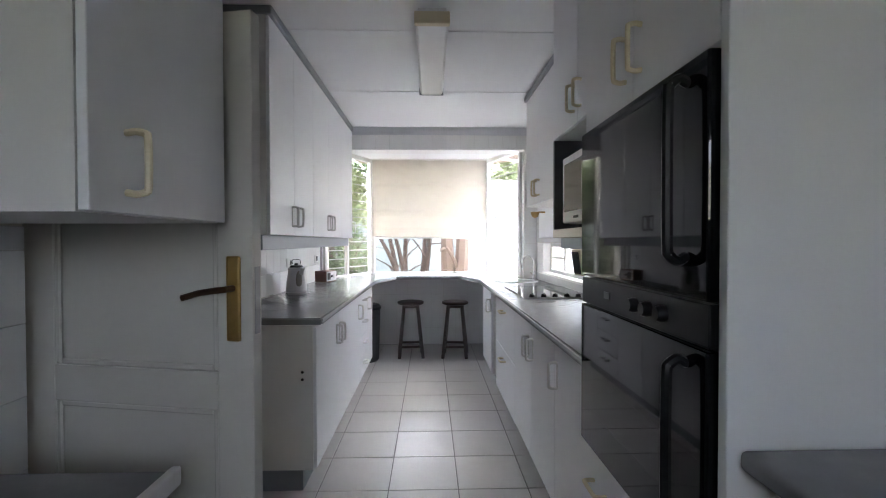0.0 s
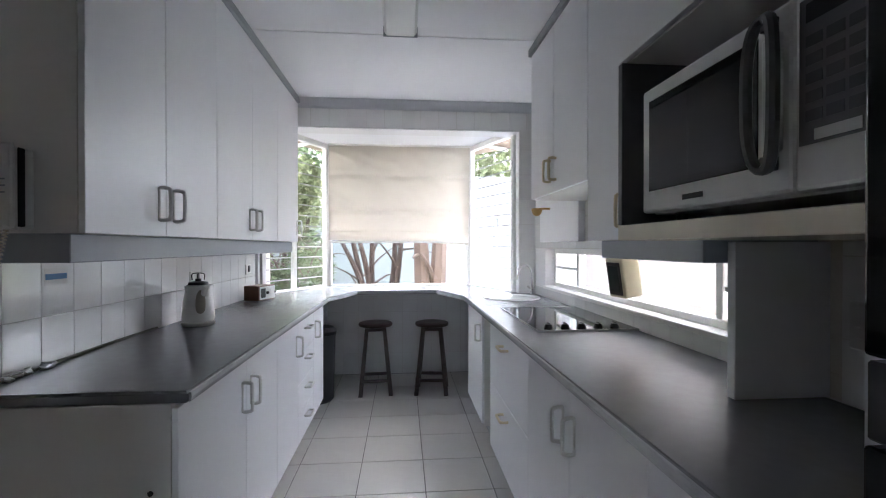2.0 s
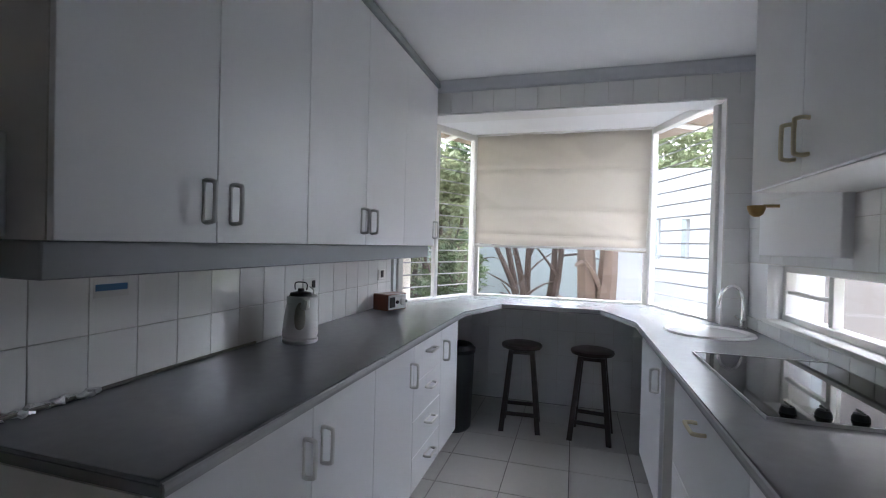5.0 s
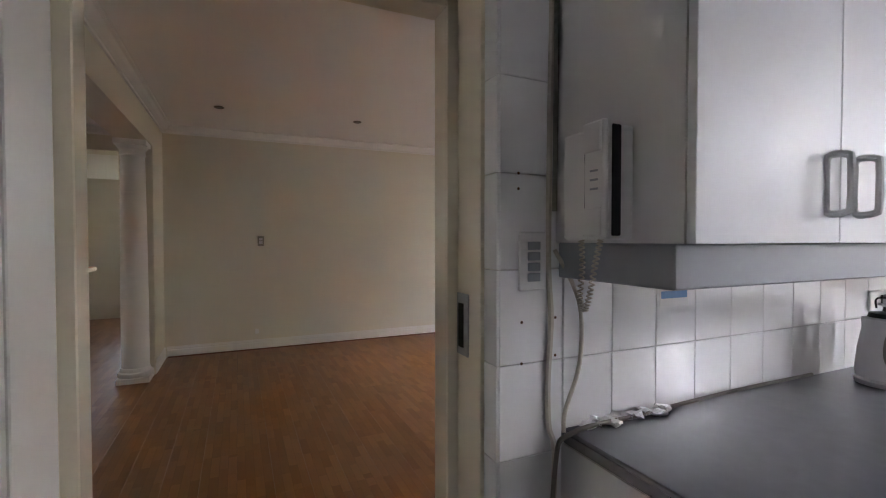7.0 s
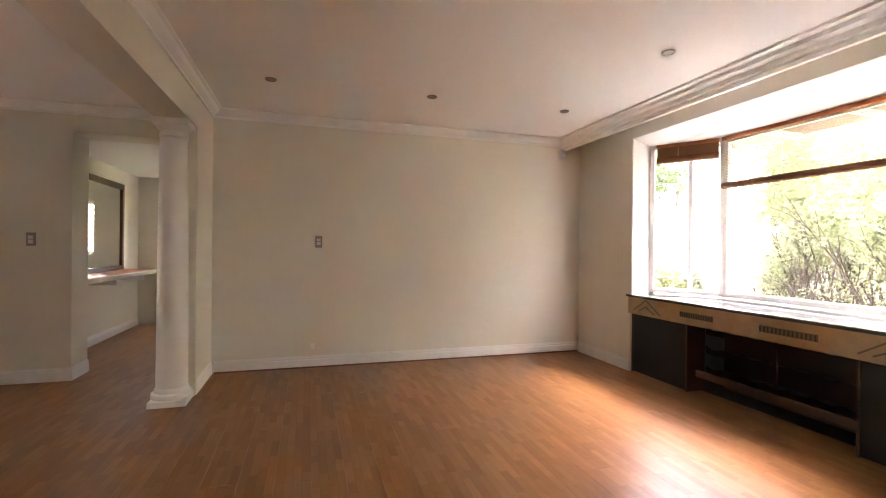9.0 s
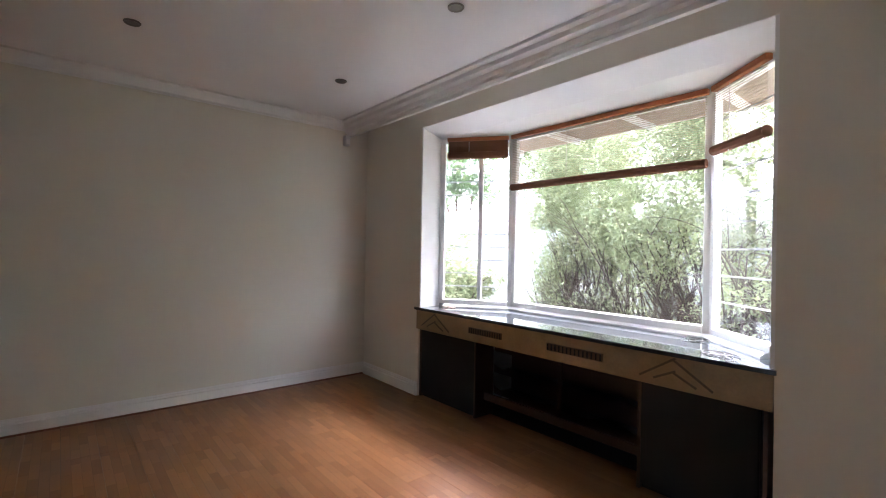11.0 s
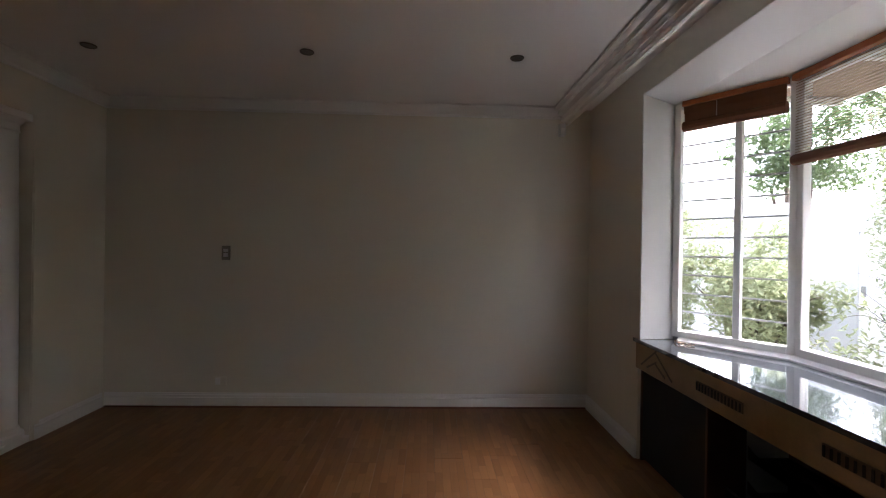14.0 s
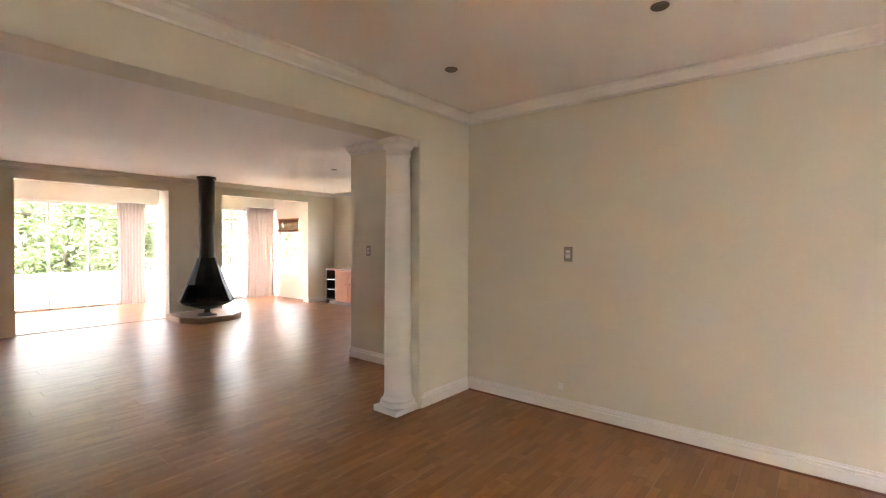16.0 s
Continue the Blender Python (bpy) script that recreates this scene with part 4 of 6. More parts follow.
# ---- microwave and small things on the hob side ----
mw = thing("microwave", "white microwave oven with a black glass door", "microwave", (2.1, 2.71, 1.402))
part("case", bx(1.905, 2.33, 2.365, 2.985, 1.425, 1.75, 0.004), M["whitep"], mw)
for y in (2.44, 2.93):
    part("foot", lathe(bmesh.new(), 1.95, y, [(0.015, 1.4005), (0.015, 1.424)], 10), M["blackm"], mw)
    part("foot", lathe(bmesh.new(), 2.28, y, [(0.015, 1.4005), (0.015, 1.424)], 10), M["blackm"], mw)
dr = part("door", bx(1.872, 1.904, 2.517, 2.985, 1.428, 1.748, 0.008, seg=2), M["whitep"], mw)
part("window", bx(1.869, 1.8715, 2.588, 2.948, 1.482, 1.712, 0.001), M["black"], dr, "black glass")
loop = []
for k in range(33):
    t = 2 * math.pi * k / 32
    c, d = math.cos(t), math.sin(t)
    loop.append((1.852 - 0.010 * abs(c), 2.553 + 0.030 * math.copysign(abs(c) ** 0.7, c), 1.600 + 0.128 * math.copysign(abs(d) ** 0.75, d)))
part("handle", tube(bmesh.new(), loop, 0.0105, 8), M["handlegrey"], dr, "dark grey oval loop handle", True)
part("handle_plate", bx(1.862, 1.8715, 2.532, 2.574, 1.50, 1.70, 0.006, seg=2), M["silver"], dr, "silver plate inside the handle loop")
for z in (1.482, 1.718):
    part("handle_stud", bx(1.850, 1.8718, 2.543, 2.563, z - 0.012, z + 0.012, 0.002), M["handlegrey"], dr)
part("badge", bx(1.8705, 1.8719, 2.74, 2.81, 1.447, 1.459), M["blackm"], dr)
pn = part("control_panel", bx(1.872, 1.904, 2.365, 2.515, 1.428, 1.748, 0.008, seg=2), M["whitep"], mw)
part("keypad", bx(1.8695, 1.8715, 2.378, 2.504, 1.50, 1.73, 0.001), M["handlegrey"], pn, "dark grey keypad")
part("display", bx(1.868, 1.8694, 2.392, 2.490, 1.69, 1.72), M["blackm"], pn)
for r in range(5):
    for c in range(3):
        part("key", bx(1.868, 1.8694, 2.392 + c * 0.035, 2.420 + c * 0.035, 1.535 + r * 0.029, 1.553 + r * 0.029), M["bin"], pn)
part("start_key", bx(1.868, 1.8694, 2.402, 2.475, 1.505, 1.522), M["whitep"], pn)

spk = thing("extractor_box", "beige wedge-shaped box with a dark recessed front under the pelmet", "wall box", (2.28, 3.93, 1.2))
R1 = Matrix.Translation((2.29, 3.93, 1.195)) @ Matrix.Rotation(radians(10), 4, "Z") @ Matrix.Rotation(radians(-9), 4, "Y") @ Matrix.Scale(0.77, 4)
part("housing", turned(bx(-0.055, 0.075, -0.085, 0.085, -0.125, 0.125, 0.018, seg=3), R1), M["ivory"], spk, smooth=True)
part("front", turned(bx(-0.060, -0.0545, -0.066, 0.066, -0.105, 0.10, 0.003), R1), M["stool"], spk, "dark brown recessed front")
part("grille", turned(bx(-0.063, -0.0602, -0.045, 0.045, -0.085, 0.08), R1), M["blackm"], spk)
part("bracket", turned(bx(0.076, 0.098, -0.02, 0.02, -0.13, 0.13, 0.004), R1), M["ivory"], spk)
jar = thing("wall_ornament", "small brass wall bracket beside the sink cupboard", "bracket", (2.3, 5.2, 1.6))
part("arm", bx(2.28, 2.394, 5.19, 5.21, 1.62, 1.635, 0.002), M["brass"], jar)
part("cup", lathe(bmesh.new(), 2.25, 5.20, [(0.012, 1.572), (0.03, 1.585), (0.04, 1.61), (0.042, 1.6285)], 20), M["brass"], jar, smooth=True)


def plate_switch(name, label, centre, out, w, h, rockers, cat="switch", m="ivory"):
    """A flat wall plate with rockers, on a wall that faces out (x or y)."""
    t = thing(name, label, cat, centre)
    q = Vector(out).to_track_quat("Y", "Z").to_matrix().to_4x4()
    T = Matrix.Translation(centre) @ q
    part("plate", turned(bx(-w / 2, w / 2, 0.0005, 0.009, -h / 2, h / 2, 0.003), T), M[m], t)
    for a, b, c, d, mm in rockers:
        part("rocker", turned(bx(a, b, 0.0092, 0.014, c, d, 0.0015), T), M[mm], t)
    return t


plate_switch("light_switch", "white four-gang light switch on the tiles", (0.011, 3.085, 1.335), (1, 0, 0), 0.075, 0.135, [(-0.017, 0.017, -0.046 + k * 0.024, -0.027 + k * 0.024, "grey") for k in range(4)], m="whitep")
plate_switch("power_socket", "white switched socket on the tiled wall below the niche", (2.389, 2.84, 1.14), (-1, 0, 0), 0.12, 0.12, [(-0.04, -0.005, 0.0, 0.035, "whitep"), (0.005, 0.04, -0.03, 0.0, "whitep")], "socket", "whitep")
plate_switch("power_socket", "white wall socket with a plug behind the kettle", (0.011, 4.62, 1.16), (1, 0, 0), 0.12, 0.075, [(-0.045, -0.015, -0.02, 0.02, "blackm")], "socket", "whitep")
plate_switch("power_socket", "white wall socket with a black plug behind the radio", (0.011, 5.55, 1.16), (1, 0, 0), 0.12, 0.075, [(-0.02, 0.02, -0.02, 0.03, "blackm")], "socket", "whitep")
plate_switch("light_switch", "small grey-beige switch plate on the dining room wall", (-5.259, 2.73, 1.36), (1, 0, 0), 0.075, 0.125, [(-0.02, 0.02, -0.035, 0.0, "silver"), (-0.02, 0.02, 0.008, 0.035, "silver")], m="plate")
plate_switch("wall_outlet", "flat painted-over outlet plate above the skirting", (-5.259, 2.70, 0.23), (1, 0, 0), 0.10, 0.075, [(0.0, 0.045, -0.03, 0.03, "trim")], "outlet", "wall")
plate_switch("light_switch", "small beige double switch on the nib wall", (-5.329, 0.13, 1.35), (1, 0, 0), 0.075, 0.125, [(-0.02, 0.02, -0.04, -0.004, "silver"), (-0.02, 0.02, 0.004, 0.035, "silver")], m="plate")
plate_switch("power_socket", "white double socket low on the window wall", (-1.03, 5.969, 0.30), (0, -1, 0), 0.13, 0.10, [(-0.045, -0.01, -0.03, 0.0, "silver"), (0.01, 0.045, 0.0, 0.03, "silver")], "socket", "wall")

ph = thing("intercom_phone", "white intercom receiver on the end of the wall cupboard", "intercom", (0.18, 3.14, 1.5))
part("base", bx(0.112, 0.243, 3.094, 3.1545, 1.385, 1.60, 0.006, seg=2), M["whitep"], ph)
bm = bx(0.190, 0.242, 3.080, 3.0935, 1.388, 1.608, 0.005, seg=3)
box(bm, 0.193, 0.239, 3.074, 3.0798, 1.392, 1.445, 0.002), box(bm, 0.193, 0.239, 3.074, 3.0798, 1.548, 1.604, 0.002)
part("receiver", bm, M["whitep"], ph, smooth=True)
part("receiver_edge", bx(0.2435, 0.2485, 3.096, 3.118, 1.392, 1.598, 0.002), M["blackm"], ph, "black edge")
# black strip laid on the base for the shadow beside the receiver
line = [(0.1835 + 0.004 * math.sin(math.pi * k / 12), 3.0905, 1.392 + 0.205 * k / 12) for k in range(13)]
part("slot", tube(bmesh.new(), line, 0.0048, 6), M["blackm"], ph, "black curved strip drawn as the shadow gap beside the receiver", True)
for k in range(3):
    part("button", bx(0.208, 0.228, 3.0785, 3.0798, 1.478 + k * 0.017, 1.482 + k * 0.017), M["grey"], ph)
cord = [(0.215, 3.10, 1.386), (0.212, 3.09, 1.34), (0.20, 3.088, 1.28), (0.185, 3.088, 1.245), (0.17, 3.09, 1.27), (0.165, 3.10, 1.33), (0.15, 3.11, 1.384)]
line = smooth_line(cord, 40)
coil = [p + Vector((0.005 * math.cos(k * 0.95), 0.005 * math.sin(k * 0.95), 0)) for k, p in enumerate(line)]
part("coiled_cord", tube(bmesh.new(), coil, 0.0019, 5), M["cable"], ph, "coiled cream cord", True)
for name, pts, r, m, lab in (
    ("cable", [(0.016, 3.135, 2.6), (0.014, 3.138, 2.0), (0.018, 3.13, 1.6), (0.016, 3.13, 1.33), (0.02, 3.135, 1.2), (0.016, 3.13, 1.05), (0.02, 3.13, 0.95), (0.03, 3.14, 0.85), (0.02, 3.12, 0.4), (0.02, 3.12, 0.03)], 0.007, "cable", "painted cream cable running down the tiles"),
    ("cable", [(0.03, 3.138, 2.6), (0.03, 3.14, 2.0), (0.03, 3.136, 1.45)], 0.006, "greycable", "grey cable beside the wall cupboard"),
    ("cable", [(0.02, 3.145, 1.36), (0.03, 3.19, 1.28), (0.02, 3.225, 1.2), (0.02, 3.22, 1.08), (0.03, 3.17, 0.98), (0.05, 3.15, 0.94)], 0.005, "cable", "slack cream cable looping to the worktop"),
    ("cable", [(0.05, 3.13, 0.02), (0.04, 3.12, 0.5), (0.045, 3.13, 0.86), (0.06, 3.165, 0.94), (0.04, 3.4, 0.938), (0.02, 3.8, 0.938), (0.02, 4.2, 0.938)], 0.006, "greycable", "grey cable along the back of the worktop"),
    ("cable", [(0.018, 4.62, 1.15), (0.07, 4.58, 1.12), (0.09, 4.46, 1.0), (0.06, 4.42, 0.945), (0.10, 4.41, 0.94), (0.12, 4.39, 0.943)], 0.004, "whitep", "white kettle flex lying on the worktop"),
):
    single(name, tube(bmesh.new(), smooth_line(pts), r, 6), M[m], lab, "cable", smooth=True)
fo = bmesh.new()
rf = random.Random(12)
for k in range(9):
    bmesh.ops.create_icosphere(fo, subdivisions=2, radius=0.02, matrix=Matrix.Translation((0.03 + rf.uniform(0, 0.02), 3.23 + 0.032 * k, WT + 0.010)) @ Matrix.Rotation(rf.uniform(0, 3), 4, "Z") @ Matrix.Diagonal((rf.uniform(0.5, 1.0), rf.uniform(0.8, 1.5), 0.45, 1)))
for v in fo.verts:
    v.co += Vector((noise.noise(v.co * 90), noise.noise(v.co * 85 + Vector((9, 0, 0))), 0.6 * noise.noise(v.co * 100))) * 0.014
    v.co.z = max(v.co.z, WT + 0.0005)
single("crumpled_foil", fo, M["foil"], "crumpled clear wrapping along the back of the worktop", "wrapping")
for y, z in ((3.05, 1.50), (3.05, 1.535), (3.06, 1.195), (3.06, 1.10), (3.155, 1.20), (3.155, 1.11)):
    bm = lathe(bmesh.new(), 0, 0, [(0.0035, 0), (0.0035, 0.001), (0.002, 0.0015)], 10)
    bm.transform(Matrix.Translation((0.0103, y, z)) @ Matrix.Rotation(radians(90), 4, "Y"))
    single("drill_hole", bm, M["bronze"], "small brown drilled hole in a wall tile", "hole", "holes in the tiles")
st = thing("sticker", "small blue and white sticker on a wall tile", "sticker", (0.0115, 3.55, 1.24))
part("backing", bx(0.0115, 0.0122, 3.50, 3.61, 1.205, 1.265), M["whitep"], st)
part("print", bx(0.0123, 0.0126, 3.505, 3.605, 1.225, 1.245), M["blue"], st, "blue band")

# ---- roman blind in the kitchen bay ----
bl = thing("roman_blind", "cream roman blind half lowered over the bay window", "blind", (1.21, 6.59, 1.40))
bm = bmesh.new()
NX, NZ = 40, 60
grid = []
for j in range(NZ + 1):
    z = 2.385 - (2.385 - 1.41) * j / NZ
    row = []
    for i in range(NX + 1):
        x = 0.475 + (1.945 - 0.475 - 0.02 * (j / NZ)) * i / NX
        f = max((0.5 + 0.5 * math.cos((z - s) * 2 * math.pi / 0.09)) if abs(z - s) < 0.045 else 0 for s in (2.08, 1.72, 1.50))
        y = 6.60 - 0.012 * f + 0.022 * noise.noise(Vector((x * 2.4, z * 3.2, 1.7))) + 0.014 * (1 - 2 * abs(noise.noise(Vector((x * 3 + z * 2.2, z * 4, 4.0))))) + 0.004 * noise.noise(Vector((x * 9, z * 12, 2.0))) - 0.04 * max(0, (j / NZ - 0.88) / 0.12) ** 2
        row.append(bm.verts.new((x, y, z - 0.035 * (x - 0.475) * (j / NZ) * (1 if j > 40 else 0.6) + 0.010 * noise.noise(Vector((x * 3, 5, 0))) * (j / NZ))))
    grid.append(row)
for j in range(NZ):
    for i in range(NX):
        bm.faces.new((grid[j][i], grid[j][i + 1], grid[j + 1][i + 1], grid[j + 1][i]))
bmesh.ops.solidify(bm, geom=bm.faces[:], thickness=0.003)
part("cloth", bm, M["blind"], bl, smooth=True)
part("head_rail", bx(0.47, 1.95, 6.585, 6.63, 2.385, 2.402, 0.003), M["trim"], bl)
part("bottom_bar", bx(0.478, 1.92, 6.555, 6.567, 1.378, 1.40, 0.004), M["trim"], bl)
for s in (2.08, 1.72, 1.50):
    part("seam_rod", tube(bmesh.new(), [(0.478, 6.583, s), (1.93, 6.583, s - 0.02)], 0.003, 6), M["blind"], bl)

single("wall_panel", bx(2.35, 2.394, 4.63, 5.45, 1.375, 1.66, 0.003), M["white"], "flat white board on the wall above the sink", "panel")


# ---- dining room ----
col = thing("column", "white round half-height classical column at the end of the wall", "column", (-4.41, 1.55, 0))
CX, CY = -4.42, 1.54
part("plinth", bx(CX - 0.16, CX + 0.16, CY - 0.14, CY + 0.14, 0, 0.05, 0.004), M["trim"], col)
part("base", lathe(bmesh.new(), CX, CY, [(0.15, 0.051), (0.155, 0.07), (0.15, 0.09), (0.132, 0.10), (0.128, 0.12), (0.12, 0.135)], 36), M["trim"], col, smooth=True)
part("shaft", lathe(bmesh.new(), CX, CY, [(0.118, 0.136), (0.116, 0.8), (0.110, 1.5), (0.102, 2.19)], 36), M["trim"], col, smooth=True)
part("capital", lathe(bmesh.new(), CX, CY, [(0.103, 2.191), (0.112, 2.20), (0.106, 2.215), (0.106, 2.245), (0.128, 2.27), (0.135, 2.285)], 36), M["trim"], col, smooth=True)
part("abacus", bx(CX - 0.145, CX + 0.145, CY - 0.135, CY + 0.135, 2.286, 2.338, 0.004), M["trim"], col)
structure("trim_pilaster", bx(-4.60, -4.535, 1.40, 1.69, 0, 2.335, 0.004), M["wall"])


def downlight(x, y, z):
    d = thing("downlight", "round recessed ceiling downlight with a brushed rim, off", "downlight", (x, y, z - 0.01), "ceiling downlights")
    part("rim", lathe(bmesh.new(), x, y, [(0.046, z - 0.001), (0.046, z - 0.006), (0.042, z - 0.010), (0.032, z - 0.007), (0.031, z - 0.002)], 28), M["darksteel"], d, smooth=True)
    part("lamp", lathe(bmesh.new(), x, y, [(0.03, z - 0.0065), (0.02, z - 0.004), (0.008, z - 0.005)], 20), M["darksteel"], d, smooth=True)


for y in (2.31, 3.70, 5.08):
    downlight(-4.18, y, DC)
downlight(-2.75, 5.03, DC)
for x, y in ((-6.24, -1.75), (-7.9, -1.55), (-7.9, -3.3)):
    downlight(x, y, LC)
pir = thing("alarm_sensor", "small white motion sensor in the corner by the pelmet", "sensor", (-5.2, 5.72, 2.5))
part("body", bx(-5.255, -5.19, 5.665, 5.725, 2.45, 2.56, 0.012, seg=3), M["whitep"], pir, smooth=True)
part("lens", bx(-5.196, -5.186, 5.675, 5.715, 2.465, 2.515, 0.004), M["trim"], pir)

# built-in sideboard under the bay
sb = thing("sideboard", "built-in sideboard with black granite top and marbled tan front", "sideboard", (-2.9, 6.2, 0))
bm = prism(bmesh.new(), [(-4.325, 5.955), (-1.49, 5.955), (-1.49, 5.968), (-1.52, 5.9685), (-1.52, 6.215), (-2.005, 6.592), (-3.668, 6.592), (-4.25, 6.215), (-4.25, 5.9685), (-4.325, 5.968)], 0.803, 0.827)
part("top", bm, M["granite"], sb, "polished black granite slab")
part("apron", bx(-4.30, -1.505, 5.966, 5.985, 0.625, 0.802, 0.002), M["marble"], sb, "tan marbled front panel")
for cx in (-4.02, -1.95):
    bm = bmesh.new()
    for s in (-1, 1):
        for off, w in ((0.0, 0.20), (0.07, 0.12)):
            t = bx(0, 0.012, -0.003, 0.0, 0, math.hypot(w, 0.13 - off), 0)
            ang = math.atan2(s * w, 0.13 - off)
            t.transform(Matrix.Translation((cx, 5.9655, 0.0)) @ Matrix.Translation((-s * 0.006, 0, 0.79 - off)) @ Matrix.Rotation(math.pi + (-ang), 4, "Y"))
            me = bpy.data.meshes.new("tmp")
            t.to_mesh(me)
            bm.from_mesh(me)
            t.free()
            bpy.data.meshes.remove(me)
    part("chevron_inlay", bm, M["marble2"], sb, "dark chevron inlay")
for a, b in ((-3.58, -3.22), (-2.80, -2.38)):
    g = part("vent_grille", bx(a, b, 5.958, 5.9655, 0.69, 0.74, 0.001), M["marble2"], sb, "slotted brown vent")
    for k in range(14):
        x = a + 0.012 + k * (b - a - 0.024) / 13
        part("slat", bx(x - 0.004, x + 0.004, 5.953, 5.958, 0.695, 0.735), M["dark"], g)
for a, b in ((-4.262, -3.54), (-2.16, -1.56)):
    part("side_carcass", bx(a, b, 6.02, 6.20, 0.0, 0.80), M["blackdoor"], sb)
    d = part("door", bx(a + 0.003, b - 0.003, 5.997, 6.018, 0.03, 0.622, 0.002), M["blackdoor"], sb, "plain black door")
for x in (-4.268, -3.538, -2.166, -1.545):
    part("post", bx(x, x + 0.018, 5.988, 6.2, 0, 0.622, 0.001), M["rackwood"], sb)
rk = part("bottle_rack", bx(-3.51, -2.17, 6.42, 6.44, 0.0, 0.80), M["rackwood"], sb, "dark wooden wine rack")
for z in (0.22, 0.40, 0.58):
    bm = bmesh.new()
    n = 60
    a0, a1 = -3.51, -2.17
    lo = [bm.verts.new((a0 + (a1 - a0) * k / n, 6.20, z - 0.05)) for k in range(n + 1)]
    hi = [bm.verts.new((a0 + (a1 - a0) * k / n, 6.20, z + 0.02 - 0.028 * abs(math.sin(math.pi * 7 * k / n)))) for k in range(n + 1)]
    for k in range(n):
        bm.faces.new((lo[k], lo[k + 1], hi[k + 1], hi[k]))
    bmesh.ops.solidify(bm, geom=bm.faces[:], thickness=0.018)
    part("scalloped_rail", bm, M["rackwood"], rk)
    part("shelf", bx(-3.51, -2.17, 6.22, 6.42, z - 0.06, z - 0.045), M["rackwood"], rk)
part("base_board", bx(-3.51, -2.17, 6.08, 6.10, 0.14, 0.20, 0.002), M["rackwood"], sb)
part("rack_post", bx(-2.86, -2.83, 6.18, 6.20, 0.21, 0.622, 0.001), M["rackwood"], sb)
for cx, cy, s in ((-1.78, 6.1, 0), (-2.02, 6.45, 1), (-4.10, 6.20, 2)):
    pts = [(cx + (0.10 - 0.004 * k) * math.cos(k * 0.7 + s), cy + (0.06 - 0.002 * k) * math.sin(k * 0.7 + s), 0.831 + 0.002 * (k % 5)) for k in range(22)]
    single("loose_wire", tube(bmesh.new(), smooth_line(pts, 3), 0.003, 5), M["greycable" if s != 2 else "hearth"], "loose coil of thin wire on the granite top", "wire", "wires on the granite")


def bamboo_blind(p0, p1, z_top, z_bot, label, rolled):
    """A matchstick blind between two plan points: head board, slats and the rolled part."""
    p0, p1 = Vector((*p0, 0)), Vector((*p1, 0))
    w = (p1 - p0).length
    T = Matrix.Translation(p0) @ Matrix.Rotation(math.atan2(p1.y - p0.y, p1.x - p0.x), 4, "Z")
    b = thing("bamboo_blind", label, "blind", (p0 + p1) / 2 + Vector((0, 0, z_bot)), "bay window blinds")
    part("head_board", turned(bx(0, w, -0.02, 0.02, z_top - 0.035, z_top, 0.003), T), M["oak"], b, "orange wooden head board")
    n = max(2, int((z_top - 0.04 - z_bot) / (0.016 if not rolled else 0.012)))
    bm = bmesh.new()
    for k in range(n):
        z = z_bot + 0.03 + (z_top - 0.07 - z_bot) * k / n
        box(bm, 0.01, w - 0.01, -0.0015, 0.0015, z, z + (0.0030 if not rolled else 0.010))
    tagged(part("slats", turned(bm, T), M["gauze" if not rolled else "bamboo"], b, "thin woven bamboo slats"), kind="stuff")
    rr = tube(bmesh.new(), [(0.006, 0, z_bot + 0.02), (w - 0.006, 0, z_bot + 0.02)], 0.031 if not rolled else 0.034, 10)
    part("roll", turned(rr, T), M["bamboo"], b, "dark brown rolled-up end", True)
    if rolled:
        part("valance", turned(bx(0.008, w - 0.008, -0.008, -0.005, z_top - 0.036 - (z_top - z_bot) * 0.25, z_top - 0.036), T), M["bamboo"], b, "short woven valance")
    part("pull_cord", turned(tube(bmesh.new(), [(w * 0.36, -0.01, z_top - 0.04), (w * 0.36, -0.012, z_bot - 0.02)], 0.0025, 5), T), M["curtain"], b)


bamboo_blind((-4.16, 6.195), (-3.69, 6.535), 2.428, 2.24, "short brown bamboo blind rolled up in the narrow window", True)
bamboo_blind((-3.66, 6.545), (-2.01, 6.545), 2.428, 1.93, "wide brown bamboo blind with sparse slats", False)
bamboo_blind((-1.975, 6.53), (-1.60, 6.205), 2.428, 2.0, "brown bamboo blind in the far narrow window", False)
bm = bmesh.new()
for a, b in zip([(-4.19, 6.215), (-3.668, 6.585), (-2.005, 6.585), (-1.58, 6.215)], [(-3.668, 6.585), (-2.005, 6.585), (-1.58, 6.215)]):
    d = (Vector((*b, 0)) - Vector((*a, 0))).normalized()
    run(bm, [(0.0, 0.0), (0.0, 0.03), (0.02, 0.03), (0.05, 0.012), (0.05, 0.0)], (*a, 0.828), (*b, 0.828), Vector((d.y, -d.x, 0)))
structure("window_sill_bay", bm, M["trim"], "white sloping bay sill")

# ---- lounge: stove, cabinet, curtains ----
fx, fy = -5.33, -4.32
he = thing("hearth", "low reddish stone hearth slab on the floor", "hearth", (fx, fy, 0))
part("slab", prism(bmesh.new(), [(-4.87, -4.98), (-4.87, -4.35), (-5.05, -3.98), (-5.65, -3.98), (-5.95, -4.25), (-5.95, -4.98)], 0, 0.10), M["hearth"], he)
sv = thing("stove", "black conical freestanding fireplace with a tall flue", "fireplace", (fx, fy, 0.10))
part("foot", lathe(bmesh.new(), fx, fy, [(0.17, 0.101), (0.16, 0.12), (0.05, 0.15), (0.05, 0.22)], 24), M["soot"], sv, smooth=True)
bm = bmesh.new()
n = 12


